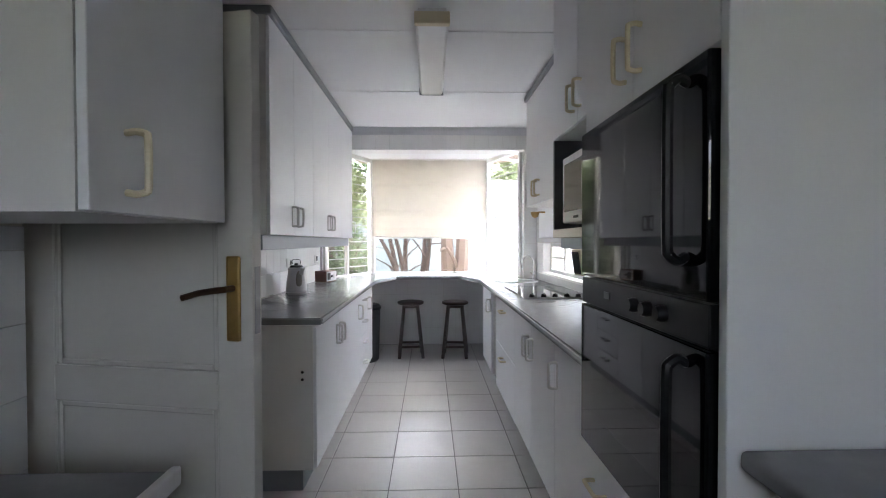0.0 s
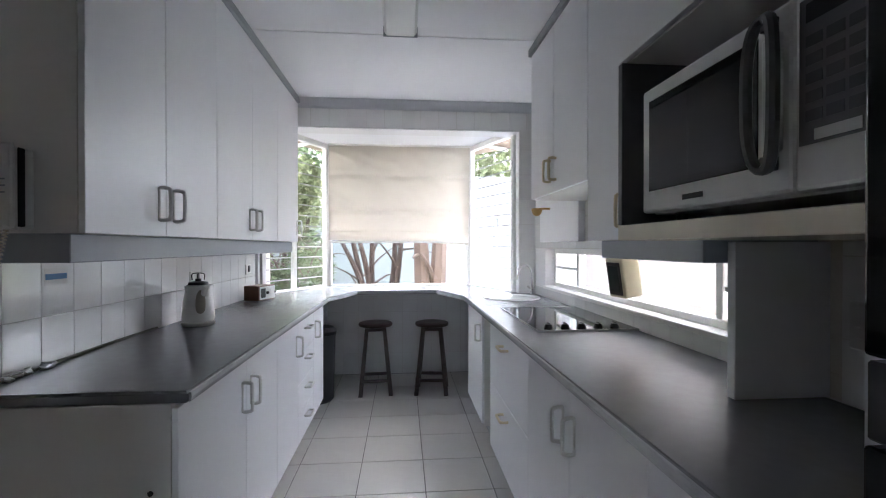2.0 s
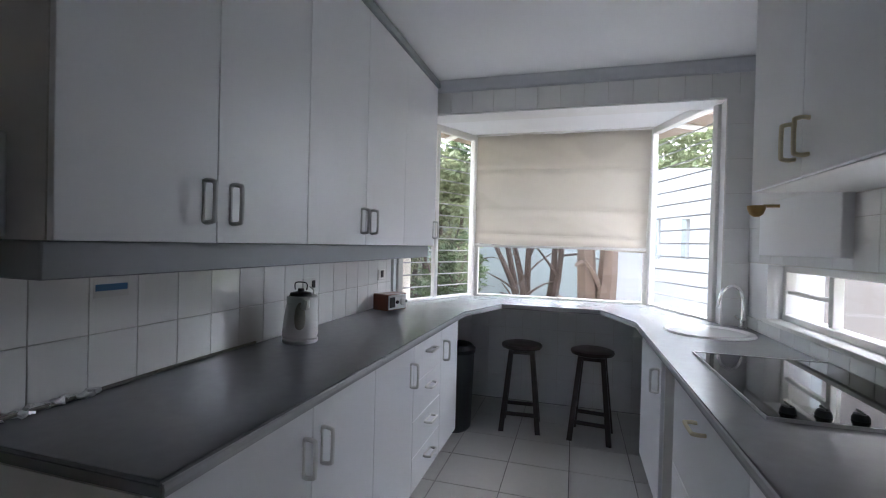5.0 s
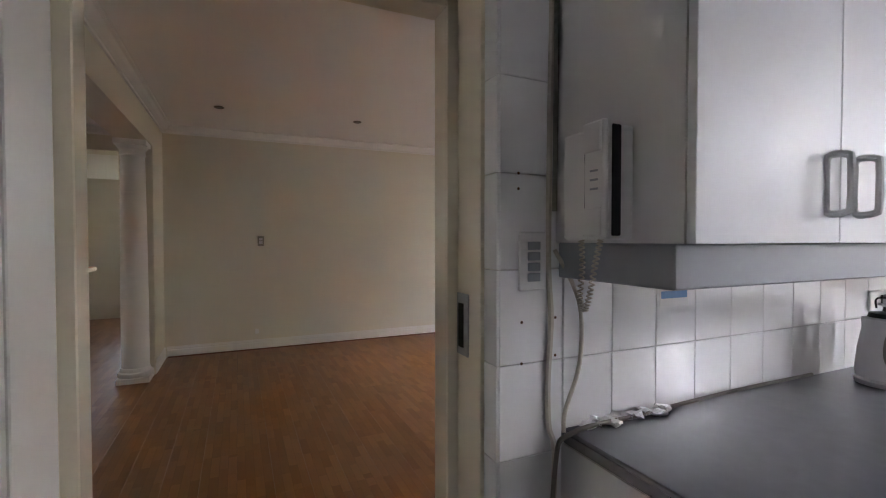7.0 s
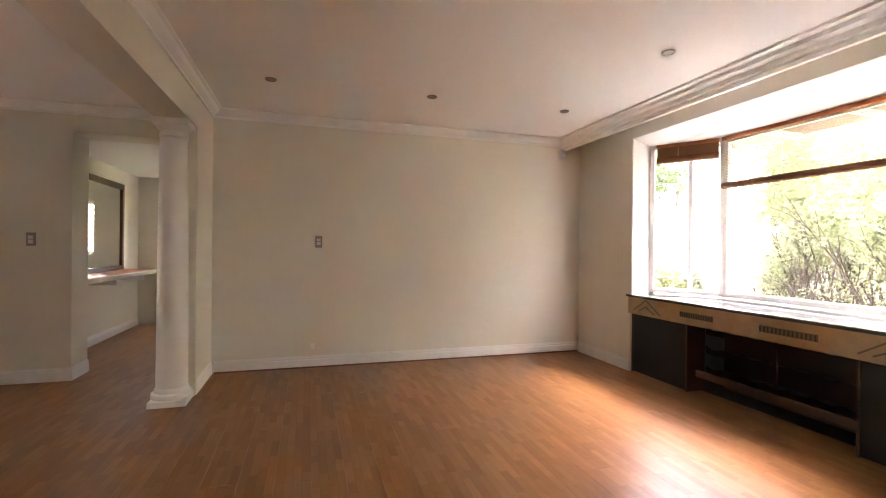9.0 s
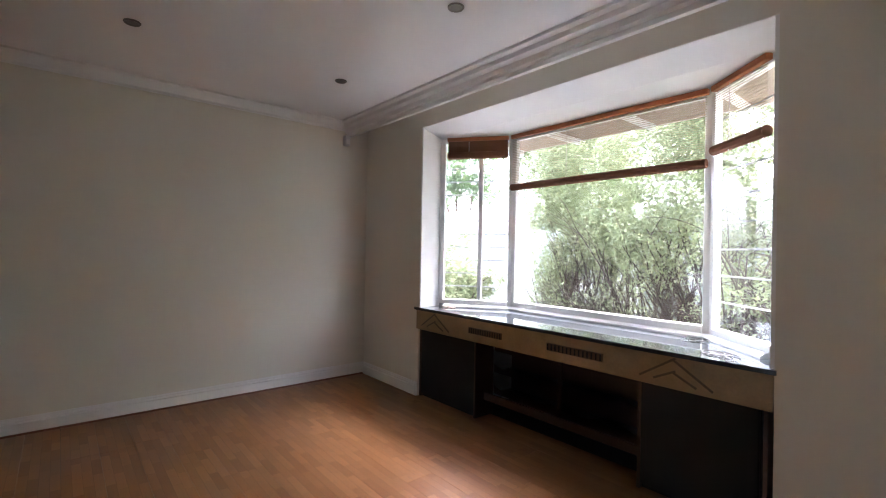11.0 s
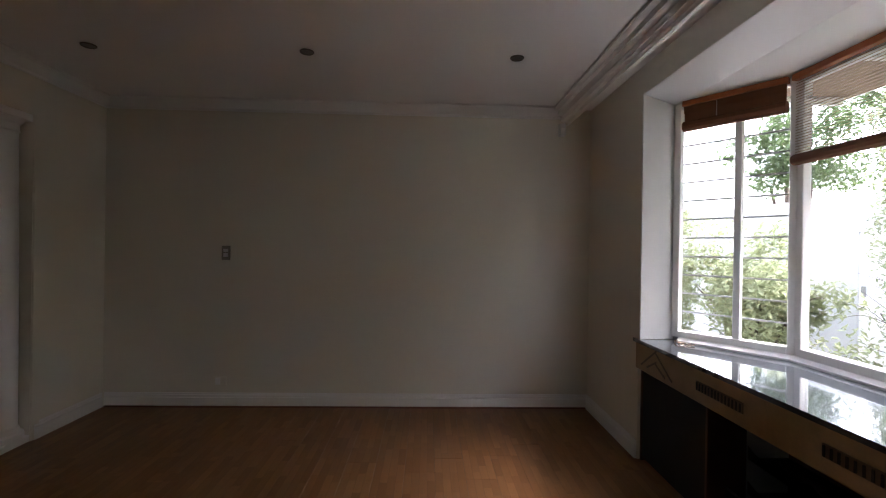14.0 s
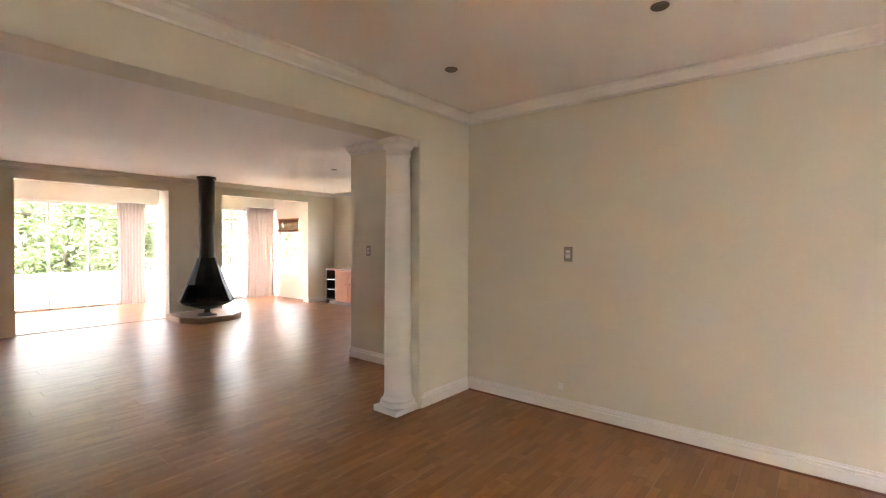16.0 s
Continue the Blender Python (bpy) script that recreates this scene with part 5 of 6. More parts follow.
def ring(r, z):
    out = []
    for k in range(n):
        a = 2 * math.pi * k / n
        out.append(bm.verts.new((fx + r * math.cos(a), fy + r * math.sin(a), z)))
    return out


rs = [ring(0.12, 0.22), ring(0.38, 0.31), ring(0.46, 0.37), ring(0.33, 0.68), ring(0.165, 1.13), ring(0.15, 1.16)]
for i, (a, b) in enumerate(zip(rs, rs[1:])):
    for k in range(n):
        mid = 2 * math.pi * (k + 0.5) / n
        if i == 2 and abs((mid - radians(60) + math.pi) % (2 * math.pi) - math.pi) < 0.9:
            continue
        bm.faces.new((a[k], a[(k + 1) % n], b[(k + 1) % n], b[k]))
bm.faces.new(rs[0][::-1])
bmesh.ops.solidify(bm, geom=bm.faces[:], thickness=0.012)
part("hood", bm, M["soot"], sv)
part("flue", lathe(bmesh.new(), fx, fy, [(0.135, 1.161), (0.135, LC - 0.003)], 24), M["soot"], sv, smooth=True)
part("flue_collar", lathe(bmesh.new(), fx, fy, [(0.16, LC - 0.05), (0.16, LC - 0.004)], 24), M["soot"], sv)
part("log", tube(bmesh.new(), [(fx - 0.2, fy + 0.05, 0.37), (fx + 0.2, fy + 0.1, 0.38)], 0.05, 9), M["bark"], sv)

lc = thing("media_cabinet", "orange pine media cabinet with dark open shelves and doors", "cabinet", (-8.4, -3.0, 0))
part("plinth", bx(-8.66, -8.22, -4.55, -1.2, 0, 0.08), M["rackwood"], lc)
part("side", bx(-8.69, -8.16, -4.575, -4.552, 0, 0.79), M["rackwood"], lc)
part("top", bx(-8.69, -8.15, -4.58, -3.345, 0.79, 0.82, 0.003), M["wood"], lc)
part("back", bx(-8.69, -8.67, -4.55, -1.2, 0.081, 0.788), M["dark"], lc)
for z in (0.10, 0.33, 0.56):
    part("shelf", bx(-8.665, -8.18, -4.55, -4.26, z, z + 0.02), M["rackwood"], lc)
    part("shelf_edge", bx(-8.1795, -8.172, -4.55, -4.26, z, z + 0.02), M["trim"], lc, "pale shelf edge")
part("divider", bx(-8.665, -8.165, -4.255, -4.235, 0.081, 0.788), M["oak"], lc)
for a, b in ((-4.23, -3.78), (-3.775, -3.345)):
    d = part("door", bx(-8.175, -8.155, a, b, 0.09, 0.78, 0.003), M["oak"], lc)
    part("knob", lathe(bmesh.new(), -8.145, b - 0.06 if a < -4 else a + 0.06, [(0.015, 0.48), (0.015, 0.51)], 10), M["bronze"], d)
for y in (-3.335, -2.64, -1.975):
    part("upright", bx(-8.665, -8.17, y, y + 0.025, 0.081, 1.23, 0.002), M["rackwood"], lc)
part("tall_back", bx(-8.669, -8.65, -3.31, -1.976, 0.081, 1.23), M["dark"], lc, "black back of the open bay")
for z in (0.10, 0.34, 0.78):
    part("shelf", bx(-8.649, -8.18, -3.309, -1.977, z, z + 0.022), M["rackwood"], lc)
part("tall_top", bx(-8.69, -8.14, -3.34, -1.93, 1.231, 1.26, 0.002), M["rackwood"], lc)
part("low_block", bx(-8.665, -8.18, -1.94, -1.22, 0.081, 0.91), M["oak"], lc)
part("low_top", bx(-8.69, -8.15, -1.945, -1.2, 0.911, 0.94, 0.003), M["wood"], lc)
d = part("door", bx(-8.175, -8.155, -1.93, -1.22, 0.09, 0.905, 0.003), M["oak"], lc)
part("knob", lathe(bmesh.new(), -8.145, -1.86, [(0.015, 0.48), (0.015, 0.51)], 10), M["bronze"], d)


def curtain(label, x0, x1, y, z0, z1, seed):
    c = thing("curtain", label, "curtain", ((x0 + x1) / 2, y, z0), "sun room curtains")
    bm = bmesh.new()
    n, m = 70, 10
    g = []
    for j in range(m + 1):
        z = z0 + (z1 - z0) * j / m
        pinch = 1 - 0.12 * math.sin(math.pi * j / m)
        g.append([bm.verts.new(((x0 + x1) / 2 + (x1 - x0) / 2 * (2 * i / n - 1) * pinch, y + 0.045 * math.sin(i * 0.75 + seed) + 0.02 * noise.noise(Vector((i * 0.2, j * 0.3, seed))), z)) for i in range(n + 1)])
    for j in range(m):
        for i in range(n):
            bm.faces.new((g[j][i], g[j][i + 1], g[j + 1][i + 1], g[j + 1][i]))
    bmesh.ops.solidify(bm, geom=bm.faces[:], thickness=0.003)
    part("cloth", bm, M["curtain"], c, smooth=True)
    part("rail", tube(bmesh.new(), [(x0 - 0.1, y, z1 + 0.015), (x1 + 0.1, y, z1 + 0.015)], 0.012, 8), M["trim"], c)


curtain("pale gathered curtain hanging beside the garden doors", -5.42, -4.85, -7.75, 0.02, 2.32, 1)
curtain("pale gathered curtain in the corner of the sun room", -8.12, -7.35, -6.82, 0.02, 2.32, 5)
bamboo_blind((-8.185, -5.75), (-8.185, -6.70), 2.05, 1.72, "brown bamboo blind in the sun room side window", True)

# ---- passage: shelf and mirror ----
sh = thing("bar_shelf", "thick pale wooden shelf along the passage wall", "shelf", (-6.6, 0.1, 0.86))
part("board", bx(-8.2, -5.68, -0.048, 0.36, 0.87, 0.93, 0.004), M["cream"], sh)
part("surface", bx(-8.2, -5.69, -0.046, 0.34, 0.931, 0.936), M["oak"], sh)
for x in (-5.9, -7.0, -8.0):
    part("bracket", bx(x - 0.02, x + 0.02, -0.047, 0.25, 0.78, 0.869), M["trim"], sh)
mi = thing("wall_mirror", "large mirror in a dark bronze frame above the shelf", "mirror", (-6.9, -0.04, 1.0))
part("glass", bx(-7.95, -5.75, -0.046, -0.035, 1.0, 2.12), M["mirror"], mi)
bm = bx(-8.02, -7.95, -0.047, -0.015, 0.94, 2.20, 0.004)
box(bm, -7.95, -5.72, -0.047, -0.015, 2.12, 2.20, 0.004), box(bm, -7.95, -5.72, -0.047, -0.015, 0.94, 1.0, 0.004)
part("frame", bm, M["bronze"], mi)

# ---- garden ----
def wall_block(name, pts, z1, m, label):
    return structure(name, prism(bmesh.new(), pts, -0.4, z1), m, label)


# eaves over the two bays, with pale rafter tails
ev = structure("eaves_dining", prism(bmesh.new(), [(-4.32, 6.17), (-1.42, 6.17), (-1.30, 6.35), (-1.50, 7.27), (-4.16, 7.27), (-4.38, 6.35)], 2.462, 2.50), M["soffit"], "brown boarded eaves above the dining bay")
for x in (-4.10, -3.40, -2.68, -1.98):
    part("rafter", bx(x - 0.022, x + 0.022, 6.67, 7.22, 2.412, 2.4615, 0.003), M["trim"], ev)
part("fascia", bx(-4.16, -1.5, 7.271, 7.295, 2.462, 2.56, 0.003), M["trim"], ev)
ev = structure("eaves_kitchen", prism(bmesh.new(), [(-0.20, 6.30), (0.55, 6.75), (1.9, 6.75), (2.62, 6.30), (2.75, 6.52), (2.07, 7.35), (0.33, 7.35), (-0.22, 6.45)], 2.455, 2.50), M["soffit"], "boarded eaves round the kitchen bay")
for a, b in (((0.30, 6.66), (0.10, 6.86)), ((2.13, 6.66), (2.40, 6.86)), ((0.52, 6.77), (0.42, 7.25)), ((1.92, 6.77), (2.02, 7.25))):
    part("rafter", tube(bmesh.new(), [(*a, 2.43), (*b, 2.43)], 0.024, 4), M["trim"], ev)

structure("paving", bx(-12, 8, 5.2, 14, -0.349, -0.32), M["paving"], "bare pale ground outside the windows")
structure("paving_garden", bx(-14, 6, -20, -8.2, -0.349, -0.30), M["paving"], "pale terrace outside the sun room")
wall_block("garden_wall_north", [(-12, 11.2), (6, 11.2), (6, 11.45), (-12, 11.45)], 2.1, M["render_g"], "grey-green garden wall")
structure("garden_wall_cap", bx(-12, 6, 11.15, 11.5, 2.1, 2.18), M["render_w"])
bm = bmesh.new()
prism(bm, [(3.75, 1.0), (4.0, 1.0), (4.0, 7.9), (3.75, 7.9)], -0.4, 2.5)
structure("garden_wall_east", bm, M["render_p"], "pinkish rendered boundary wall")
bm = bmesh.new()
for a, b in ((1.88, 2.37), (2.47, 2.73), (2.83, 4.6)):
    box(bm, a, b, 9.3, 9.52, -0.4, 2.5)
for a, b in ((2.37, 2.47), (2.73, 2.83)):
    box(bm, a, b, 9.3, 9.52, -0.4, 1.27), box(bm, a, b, 9.3, 9.52, 1.82, 2.5)
structure("garden_wall_slotted", bm, M["render_w"], "white rendered garden wall with two narrow slots")
bm = prism(bmesh.new(), [(-14, 10.6), (-4.6, 10.6), (-4.6, 10.85), (-14, 10.85)], -0.4, 2.3)
structure("garden_wall_white", bm, M["render_w"], "white rendered garden wall")
structure("terrace_wall", bx(-14, 2, -10.6, -10.4, -0.35, 0.62, 0.01), M["render_w"], "low white terrace wall beyond the sun room")
gt = thing("garden_gate", "white painted garden door in the wall", "gate", (-6.9, 10.55, -0.32))
part("leaf", bx(-7.35, -6.45, 10.55, 10.595, -0.32, 1.75, 0.004), M["trim"], gt)
for x in (-7.45, -6.449):
    part("post", bx(x, x + 0.099, 10.53, 10.596, -0.32, 1.85, 0.004), M["render_w"], gt)
part("lintel", bx(-7.35, -6.45, 10.53, 10.596, 1.752, 1.85, 0.004), M["render_w"], gt)
part("lock", bx(-7.30, -7.24, 10.53, 10.549, 0.85, 1.0), M["steel"], gt)


def leaves(n, centre, size, seed, leaf=0.05, hollow=0.35):
    """Many small leaves in an uneven mass of overlapping lobes."""
    rng = random.Random(seed)
    vs, fs = [], []
    lobes = [(Vector((rng.uniform(-1, 1), rng.uniform(-1, 1), rng.uniform(-1, 1))) * 0.62, rng.uniform(0.28, 0.5)) for _ in range(26)]
    c, s = Vector(centre), Vector(size)
    while len(fs) < n:
        lo, lr = rng.choice(lobes)
        d = Vector((rng.gauss(0, 1), rng.gauss(0, 1), rng.gauss(0, 1))).normalized()
        p = lo + d * lr * (hollow + (1 - hollow) * rng.random() ** 0.5)
        q = c + Vector((p.x * s.x, p.y * s.y, p.z * s.z))
        if q.z < -0.3 or noise.noise(q * 1.7 + Vector((seed, 0, 0))) < -0.22:
            continue
        e = Euler((rng.uniform(-0.9, 0.9), rng.uniform(-0.9, 0.9), rng.uniform(0, 6.28))).to_matrix()
        ln = leaf * rng.uniform(0.6, 1.4)
        k = len(vs)
        for u, v, w in ((-ln, 0, 0), (0, -ln * 0.42, ln * 0.12), (ln, 0, -ln * 0.1), (0, ln * 0.42, ln * 0.12)):
            vs.append(q + e @ Vector((u, v, w)))
        fs.append((k, k + 1, k + 2, k + 3))
    me = bpy.data.meshes.new("leaves")
    me.from_pydata(vs, [], fs)
    return me


def limbs(bm, base, tips, r, rng, twigs=3):
    base = Vector(base)
    for t in tips:
        t = Vector(t)
        mid = base.lerp(t, 0.5) + Vector((rng.uniform(-0.15, 0.15), rng.uniform(-0.15, 0.15), rng.uniform(-0.05, 0.15)))
        line = smooth_line([base, mid, t], 5)
        tube(bm, line, r, 7, r * 0.35)
        for _ in range(twigs):
            a = line[rng.randrange(3, len(line))]
            e = a + Vector((rng.uniform(-0.5, 0.5), rng.uniform(-0.5, 0.5), rng.uniform(-0.1, 0.5)))
            tube(bm, smooth_line([a, a.lerp(e, 0.5) + Vector((0, 0, 0.05)), e], 3), r * 0.3, 5, r * 0.1)


def plant(name, label, cat, base, tips, r, crowns, m_leaf, m_bark, seed, twigs=3):
    t = thing(name, label, cat, base)
    bm = bmesh.new()
    limbs(bm, base, tips, r, random.Random(seed), twigs)
    part("branches" if cat == "hedge" else "trunk", bm, M[m_bark], t, smooth=True)
    for k, (n, c, s, lf) in enumerate(crowns):
        me = leaves(n, c, s, seed + k, lf)
        me.materials.append(M[m_leaf])
        tagged(place(new("crown", me), t), kind="stuff")
    return t


rg = random.Random(4)
for k, (hx, hy, hs, hh) in enumerate(((-4.35, 9.2, 1.0, 1.55), (-3.5, 8.9, 1.1, 1.8), (-2.6, 8.6, 1.1, 1.9), (-1.7, 8.4, 1.05, 1.8), (-0.8, 8.6, 0.9, 1.7), (-4.95, 9.35, 0.62, 1.6))):
    tips = [(hx + rg.uniform(-0.9, 0.9) * (0.55 if hx < -4 else 1), hy + rg.uniform(-0.6, 0.3), rg.uniform(0.3, 1.7)) for _ in range(64)]
    plant("hedge", "large overgrown green shrub with a tangle of bare twigs below", "hedge", (hx, hy, -0.33), tips, 0.017,
          [(24000, (hx, hy, 2.1 if hx < -4 else 2.15), (hs * 1.05, 0.8, hh if hx < -4 else 1.5), 0.026), (3500, (hx, hy - 0.1, 0.6), (hs, 0.7, 0.8), 0.024)], "leaf", "twig", 20 + 7 * k, 6)
plant("tree", "tall leafy tree above the white garden wall", "tree", (-6.6, 12.4, -0.33), [(-6.8, 12.4, 3.4), (-6.0, 12.3, 3.2), (-7.4, 12.5, 3.0)], 0.09, [(12000, (-6.6, 12.5, 3.6), (2.8, 1.0, 1.3), 0.06)], "leaf2", "bark", 77)
for k, (sx, sy, sz) in enumerate(((-6.7, 8.9, 0.6), (-7.9, 9.1, 0.9), (-9.2, 8.8, 1.1), (-10.4, 8.4, 1.1))):
    plant("shrub", "light green shrub before the white wall", "shrub", (sx, sy, -0.33), [(sx + a, sy + b, 0.8) for a, b in ((-0.4, 0.1), (0.3, 0), (0, 0.2), (-0.8, 0))], 0.03, [(7000, (sx, sy, sz), (1.05, 0.5, sz + 0.3), 0.045)], "leaf", "bark", 91 + k)
plant("tree", "dark leafy tree behind the white garden wall", "tree", (-11.0, 12.6, -0.33), [(-11.2, 12.6, 3.2), (-10.4, 12.5, 3.0), (-11.8, 12.7, 3.0)], 0.09, [(7000, (-11.0, 12.6, 3.7), (2.0, 0.9, 1.1), 0.06)], "leaf2", "bark", 78)
plant("shrub", "dark tangled shrub beside the kitchen bay", "shrub", (-0.15, 8.0, -0.33), [(-0.15 + a, 8.0 + b, c) for a, b, c in ((-0.4, 0.1, 1.3), (0.35, 0, 1.2), (0.1, 0.2, 1.4), (-0.6, 0, 1.0), (0.2, -0.2, 1.1))], 0.03, [(5000, (-0.2, 8.0, 0.75), (0.6, 0.4, 0.8), 0.04)], "leaf2", "bark", 95, 6)
plant("tree", "slender dark multi-stemmed tree outside the kitchen bay", "tree", (0.85, 8.0, -0.33), [(0.45, 8.0, 1.9), (1.25, 7.95, 1.9), (0.85, 8.1, 2.1), (0.6, 7.8, 1.7), (1.1, 8.2, 2.0), (0.3, 8.1, 1.6)], 0.06, [(5000, (0.8, 8.5, 2.9), (1.3, 0.8, 0.6), 0.05)], "leaf2", "bark", 33, 5)
plant("tree", "pale thick-trunked tree outside the kitchen bay", "tree", (1.58, 8.0, -0.33), [(1.45, 8.0, 2.4), (1.75, 8.1, 2.6)], 0.16, [(4000, (1.7, 8.4, 3.3), (1.2, 0.8, 0.6), 0.05)], "leaf", "bark2", 44, 3)
plant("tree", "leafy green tree beside the kitchen bay", "tree", (-0.35, 8.5, -0.33), [(-0.4, 8.5, 2.0), (-0.1, 8.4, 1.8), (-0.7, 8.6, 1.9)], 0.06, [(8000, (-0.25, 8.6, 2.1), (0.95, 0.7, 0.95), 0.05)], "leaf", "bark", 55)
plant("tree", "green tree crowns above the boundary wall", "tree", (4.2, 13.5, -0.33), [(4.2, 13.5, 3.2), (3.4, 13.4, 3.0), (5.0, 13.6, 3.0)], 0.12, [(9000, (4.0, 13.4, 3.3), (2.2, 1.0, 1.2), 0.08)], "leaf", "bark", 66)
for k, (x, y, s) in enumerate(((-4.4, -12.5, 1.8), (-7.8, -12.5, 1.8), (-2.2, -13.5, 1.8), (-10.5, -11.0, 2.0), (-6.0, -13.6, 1.7), (-3.1, -14.2, 1.8), (-9.3, -13.8, 1.8))):
    plant("tree", "leafy garden tree beyond the sun room", "tree", (x, y, -0.33), [(x, y, 2.0), (x - 0.5, y, 1.8), (x + 0.6, y, 1.9)], 0.09, [(9000, (x, y, 1.8), (s * 1.15, 1.0, 2.0), 0.08)], "leaf2", "bark", 101 + k)


# ---- tiles and boards ----
def tile_field(parent, name, m, origin, u, v, out, nu, nv, pu, pv, t, keep=None, gap=0.002, cap=300):
    """A grid of bevelled tiles, each an object on one shared mesh, laid on a plane from origin along u and v; cut pieces get meshes of their own."""
    u, v, out = Vector(u), Vector(v), Vector(out)
    R = Matrix((u, v, out)).transposed().to_4x4()
    cache = {}
    for j in range(nv):
        for i in range(nu):
            a, b, c, d = i * pu + gap / 2, (i + 1) * pu - gap / 2, j * pv + gap / 2, (j + 1) * pv - gap / 2
            if keep:
                r = keep(a, b, c, d)
                if r is None:
                    continue
                a, b, c, d = r
            key = (round(b - a, 4), round(d - c, 4))
            if key not in cache:
                bm = bx(0, b - a, 0, d - c, -0.004, t)
                top = [e for e in bm.edges if all(abs(w.co.z - t) < 1e-6 for w in e.verts)]
                bmesh.ops.bevel(bm, geom=top, offset=min(0.0012, t * 0.6), segments=1, affect="EDGES")
                cache[key] = mesh_of(name, bm, m)
            ob = new(name, cache[key])
            ob.parent = parent
            ob.matrix_basis = Matrix.Translation(Vector(origin) + u * a + v * c) @ R


def clip(u0, u1, v0, v1):
    def f(a, b, c, d):
        a, b, c, d = max(a, u0), min(b, u1), max(c, v0), min(d, v1)
        return (a, b, c, d) if b - a > 0.012 and d - c > 0.012 else None
    return f


PT = 0.378
kf = structure("floor_kitchen", bx(0, 2.40, -1.2, 6.66, -0.02, -0.005), M["grout"], "pale grey glazed floor tiles with dark joints")
ox, oy = 0.984 - 3 * PT, 4.30 - 15 * PT
tile_field(kf, "tile", M["tile"], (ox, oy, -0.004), (1, 0, 0), (0, 1, 0), (0, 0, 1), 8, 24, PT, PT, 0.004, clip(0.0 - ox, 2.40 - ox, -1.2 - oy, 6.64 - oy), 0.005)

PW, PH, Z0 = 0.1545, 0.2174, 1.099 - 0.2174 * 6
sp1 = structure("wall_tiling_west", bx(0.0005, 0.004, 3.002, 5.742, 0.0, KC - 0.002), M["wgrout"], "white glazed wall tiles")
tile_field(sp1, "tile", M["wtile"], (0.0045, 3.001, Z0), (0, 1, 0), (0, 0, 1), (1, 0, 0), 1, 13, 0.178, PH, 0.006, clip(0, 0.175, -Z0, KC - Z0))
tile_field(sp1, "tile", M["wtile"], (0.0045, 3.18, Z0), (0, 1, 0), (0, 0, 1), (1, 0, 0), 17, 13, PW, PH, 0.006, clip(0, 2.56, 0.88 - Z0, 1.375 - Z0))
tile_field(sp1, "tile", M["wtile"], (-0.049, 2.9995, Z0), (1, 0, 0), (0, 0, 1), (0, -1, 0), 1, 13, 0.058, PH, 0.005, clip(0, 0.058, -Z0, 2.0 - Z0))
sp2 = structure("wall_tiling_near", bx(0.0005, 0.004, 0.6, 2.118, 0.0, 1.388), M["wgrout"])
tile_field(sp2, "tile", M["wtile"], (0.0045, 0.6, Z0), (0, 1, 0), (0, 0, 1), (1, 0, 0), 10, 13, PW, PH, 0.006, clip(0.3, 1.515, -Z0, 1.385 - Z0))
sp3 = structure("wall_tiling_north", bx(0.0, 2.40, 5.739, 5.7445, 2.352, 2.506), M["wgrout"])
tile_field(sp3, "tile", M["wtile"], (0.0, 5.7385, 2.352), (1, 0, 0), (0, 0, 1), (0, -1, 0), 16, 1, PW, 0.154, 0.006, clip(0, 2.398, 0, 0.154))
sp3b = structure("wall_tiling_pier", bx(2.25, 2.40, 5.739, 5.7445, 0.931, 2.361), M["wgrout"])
tile_field(sp3b, "tile", M["wtile"], (2.252, 5.7385, Z0), (1, 0, 0), (0, 0, 1), (0, -1, 0), 1, 13, PW, PH, 0.006, clip(0, 0.146, 0.93 - Z0, 2.36 - Z0))
sp4 = structure("wall_tiling_bay", bx(0.46, 1.95, 6.652, 6.659, 0.0, 0.892), M["wgrout"])
tile_field(sp4, "tile", M["wtile"], (0.46, 6.6515, 0.0), (1, 0, 0), (0, 0, 1), (0, -1, 0), 10, 5, PW, PH, 0.004, clip(0, 1.49, 0.0, 0.89))
bm = bx(2.3955, 2.3995, 2.31, 5.742, 0.931, 0.999)
box(bm, 2.3955, 2.3995, 2.31, 3.0, 1.0, 1.36), box(bm, 2.3955, 2.3995, 3.7, 5.742, 1.325, 1.63)
sp5 = structure("wall_tiling_east", bm, M["wgrout"])
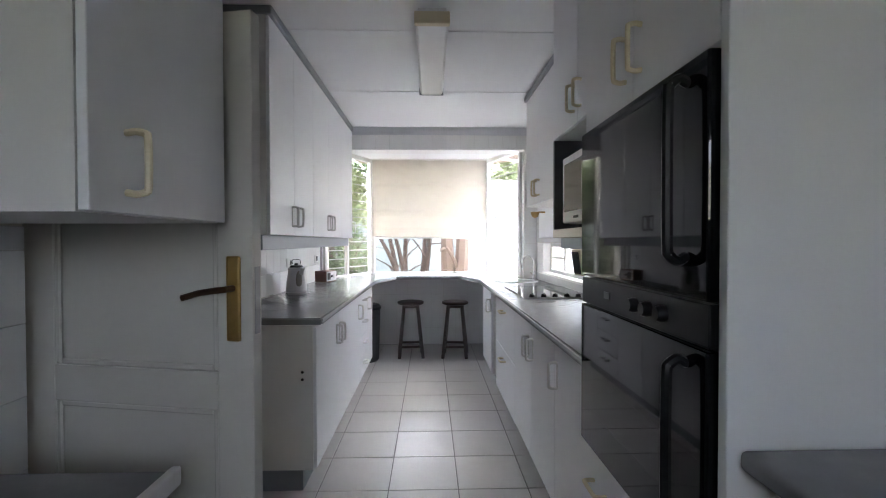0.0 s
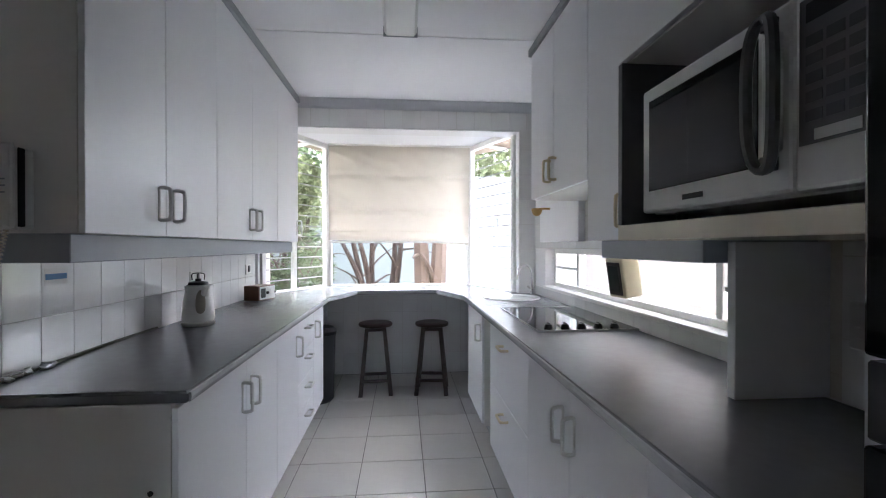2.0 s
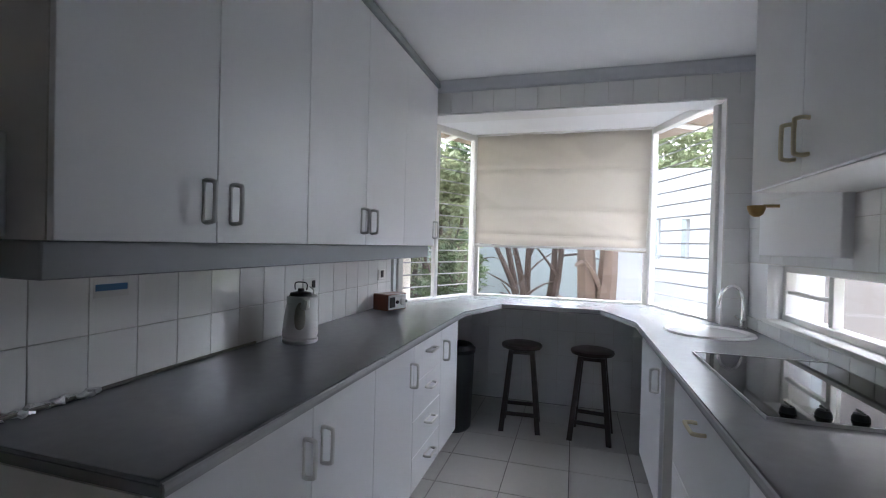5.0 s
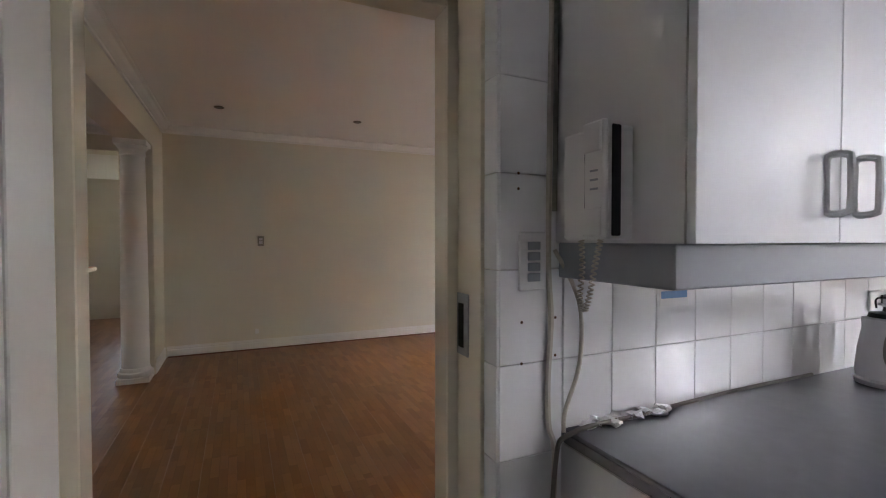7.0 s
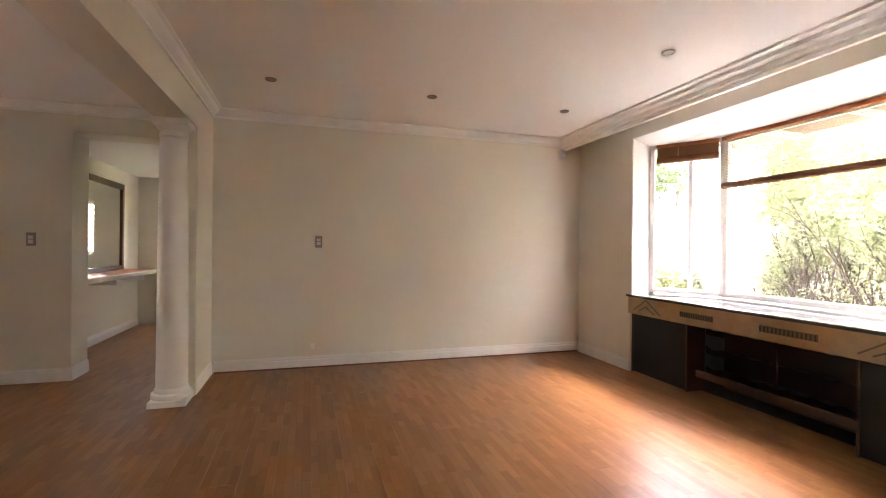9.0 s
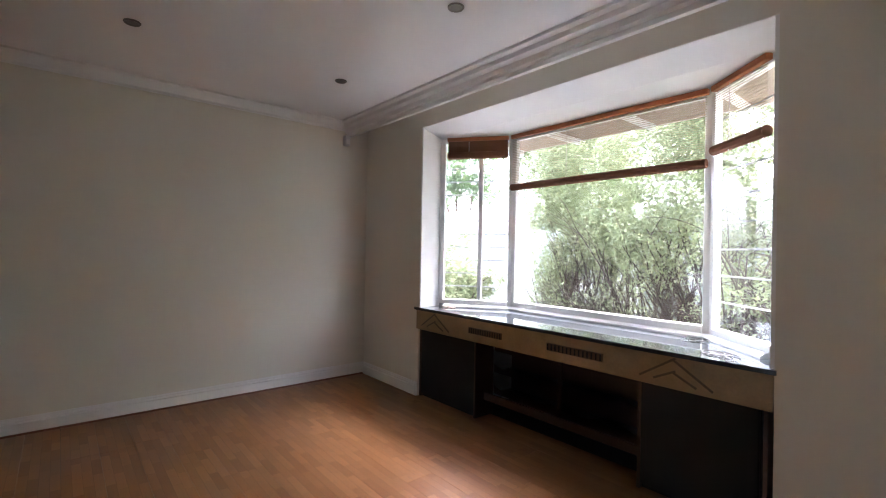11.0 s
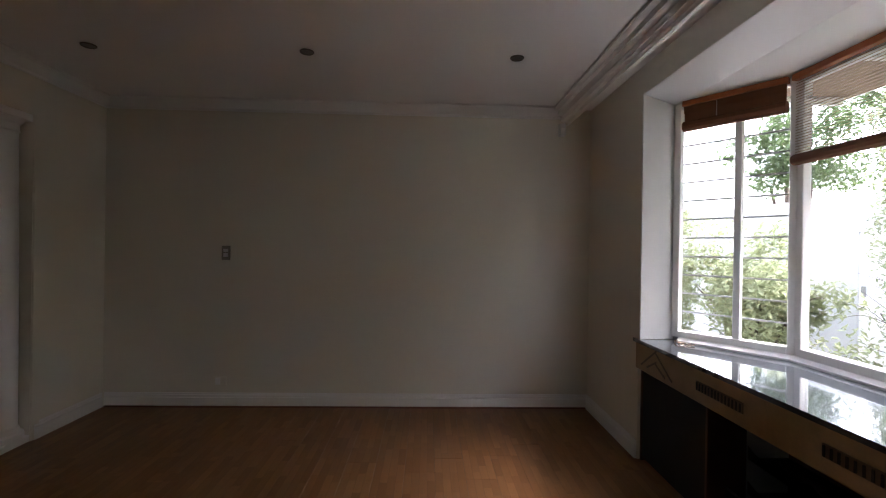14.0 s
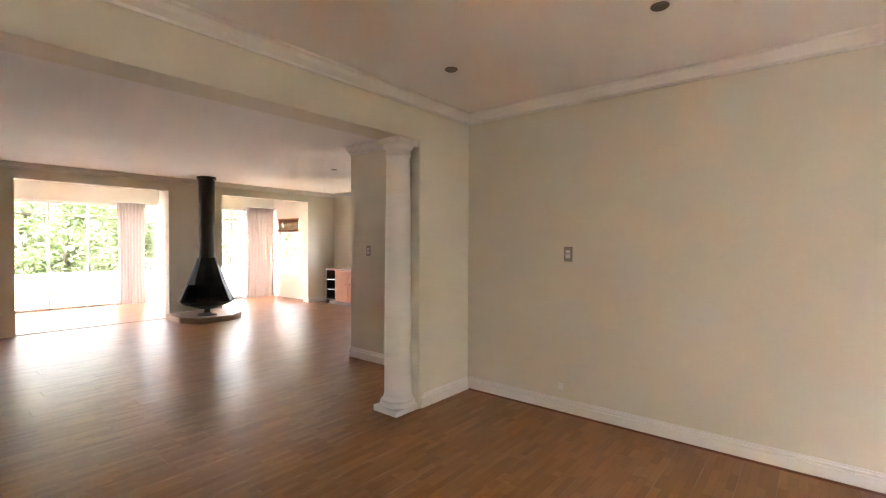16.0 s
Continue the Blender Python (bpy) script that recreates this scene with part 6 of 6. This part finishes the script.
tile_field(sp5, "tile", M["wtile"], (2.395, 2.31, Z0), (0, 1, 0), (0, 0, 1), (-1, 0, 0), 23, 9, PW, PH, 0.005, lambda a, b, c, d: (clip(0.0, 0.69, 0.93 - Z0, 1.355 - Z0)(a, b, c, d) if b <= 0.70 else clip(0.70, 3.43, 0.931 - Z0, 0.998 - Z0)(a, b, c, d) if d < 1.15 - Z0 else clip(1.44, 3.43, 1.33 - Z0, 1.625 - Z0)(a, b, c, d) if c > 1.2 - Z0 else None))

# laminate boards
BW, BL = 0.193, 1.285
bd = structure("floor_boards", bx(-5.255, -0.255, 1.0, 5.965, -0.0115, -0.009), M["dark"], "three-strip beech laminate boards")
rb = random.Random(8)
cache = {}
y = 1.68
while y < 5.96:
    y1 = min(y + BW, 5.966)
    x = -5.256 - rb.uniform(0, BL)
    while x < -0.255:
        a, b = max(x, -5.256), min(x + BL, -0.253)
        if b - a > 0.03:
            key = (round(b - a, 3), round(y1 - y, 3))
            if key not in cache:
                bm = bx(0.0005, b - a - 0.0005, 0.0005, y1 - y - 0.0005, -0.008, 0.0)
                top = [e for e in bm.edges if all(abs(w.co.z) < 1e-6 for w in e.verts)]
                bmesh.ops.bevel(bm, geom=top, offset=0.0006, segments=1, affect="EDGES")
                cache[key] = mesh_of("board", bm, M["floor"])
            ob = new("board", cache[key])
            ob.parent, ob.location = bd, (a, y, 0)
        x += BL
    y = y1
vs, fs = [], []
y = 1.678
while y > -7.9:
    y1 = y - BW
    x = -8.7 - rb.uniform(0, BL)
    while x < -0.255:
        a, b = max(x, -8.7), min(x + BL, -0.253)
        if b - a > 0.03:
            k = len(vs)
            for zz in (-0.011, -0.0005):
                vs += [(a + 0.0008, y1 + 0.0008, zz), (b - 0.0008, y1 + 0.0008, zz), (b - 0.0008, y - 0.0008, zz), (a + 0.0008, y - 0.0008, zz)]
            fs += [(k + 4, k + 5, k + 6, k + 7), (k, k + 1, k + 5, k + 4), (k + 1, k + 2, k + 6, k + 5), (k + 2, k + 3, k + 7, k + 6), (k + 3, k, k + 4, k + 7)]
        x += BL
    y = y1
me = bpy.data.meshes.new("boards_far")
me.from_pydata(vs, [], fs)
me.materials.append(M["floor2"])
fb = tagged(new("boards_far", me), "strip laminate boards of the lounge", kind="stuff")
fb.parent = bd
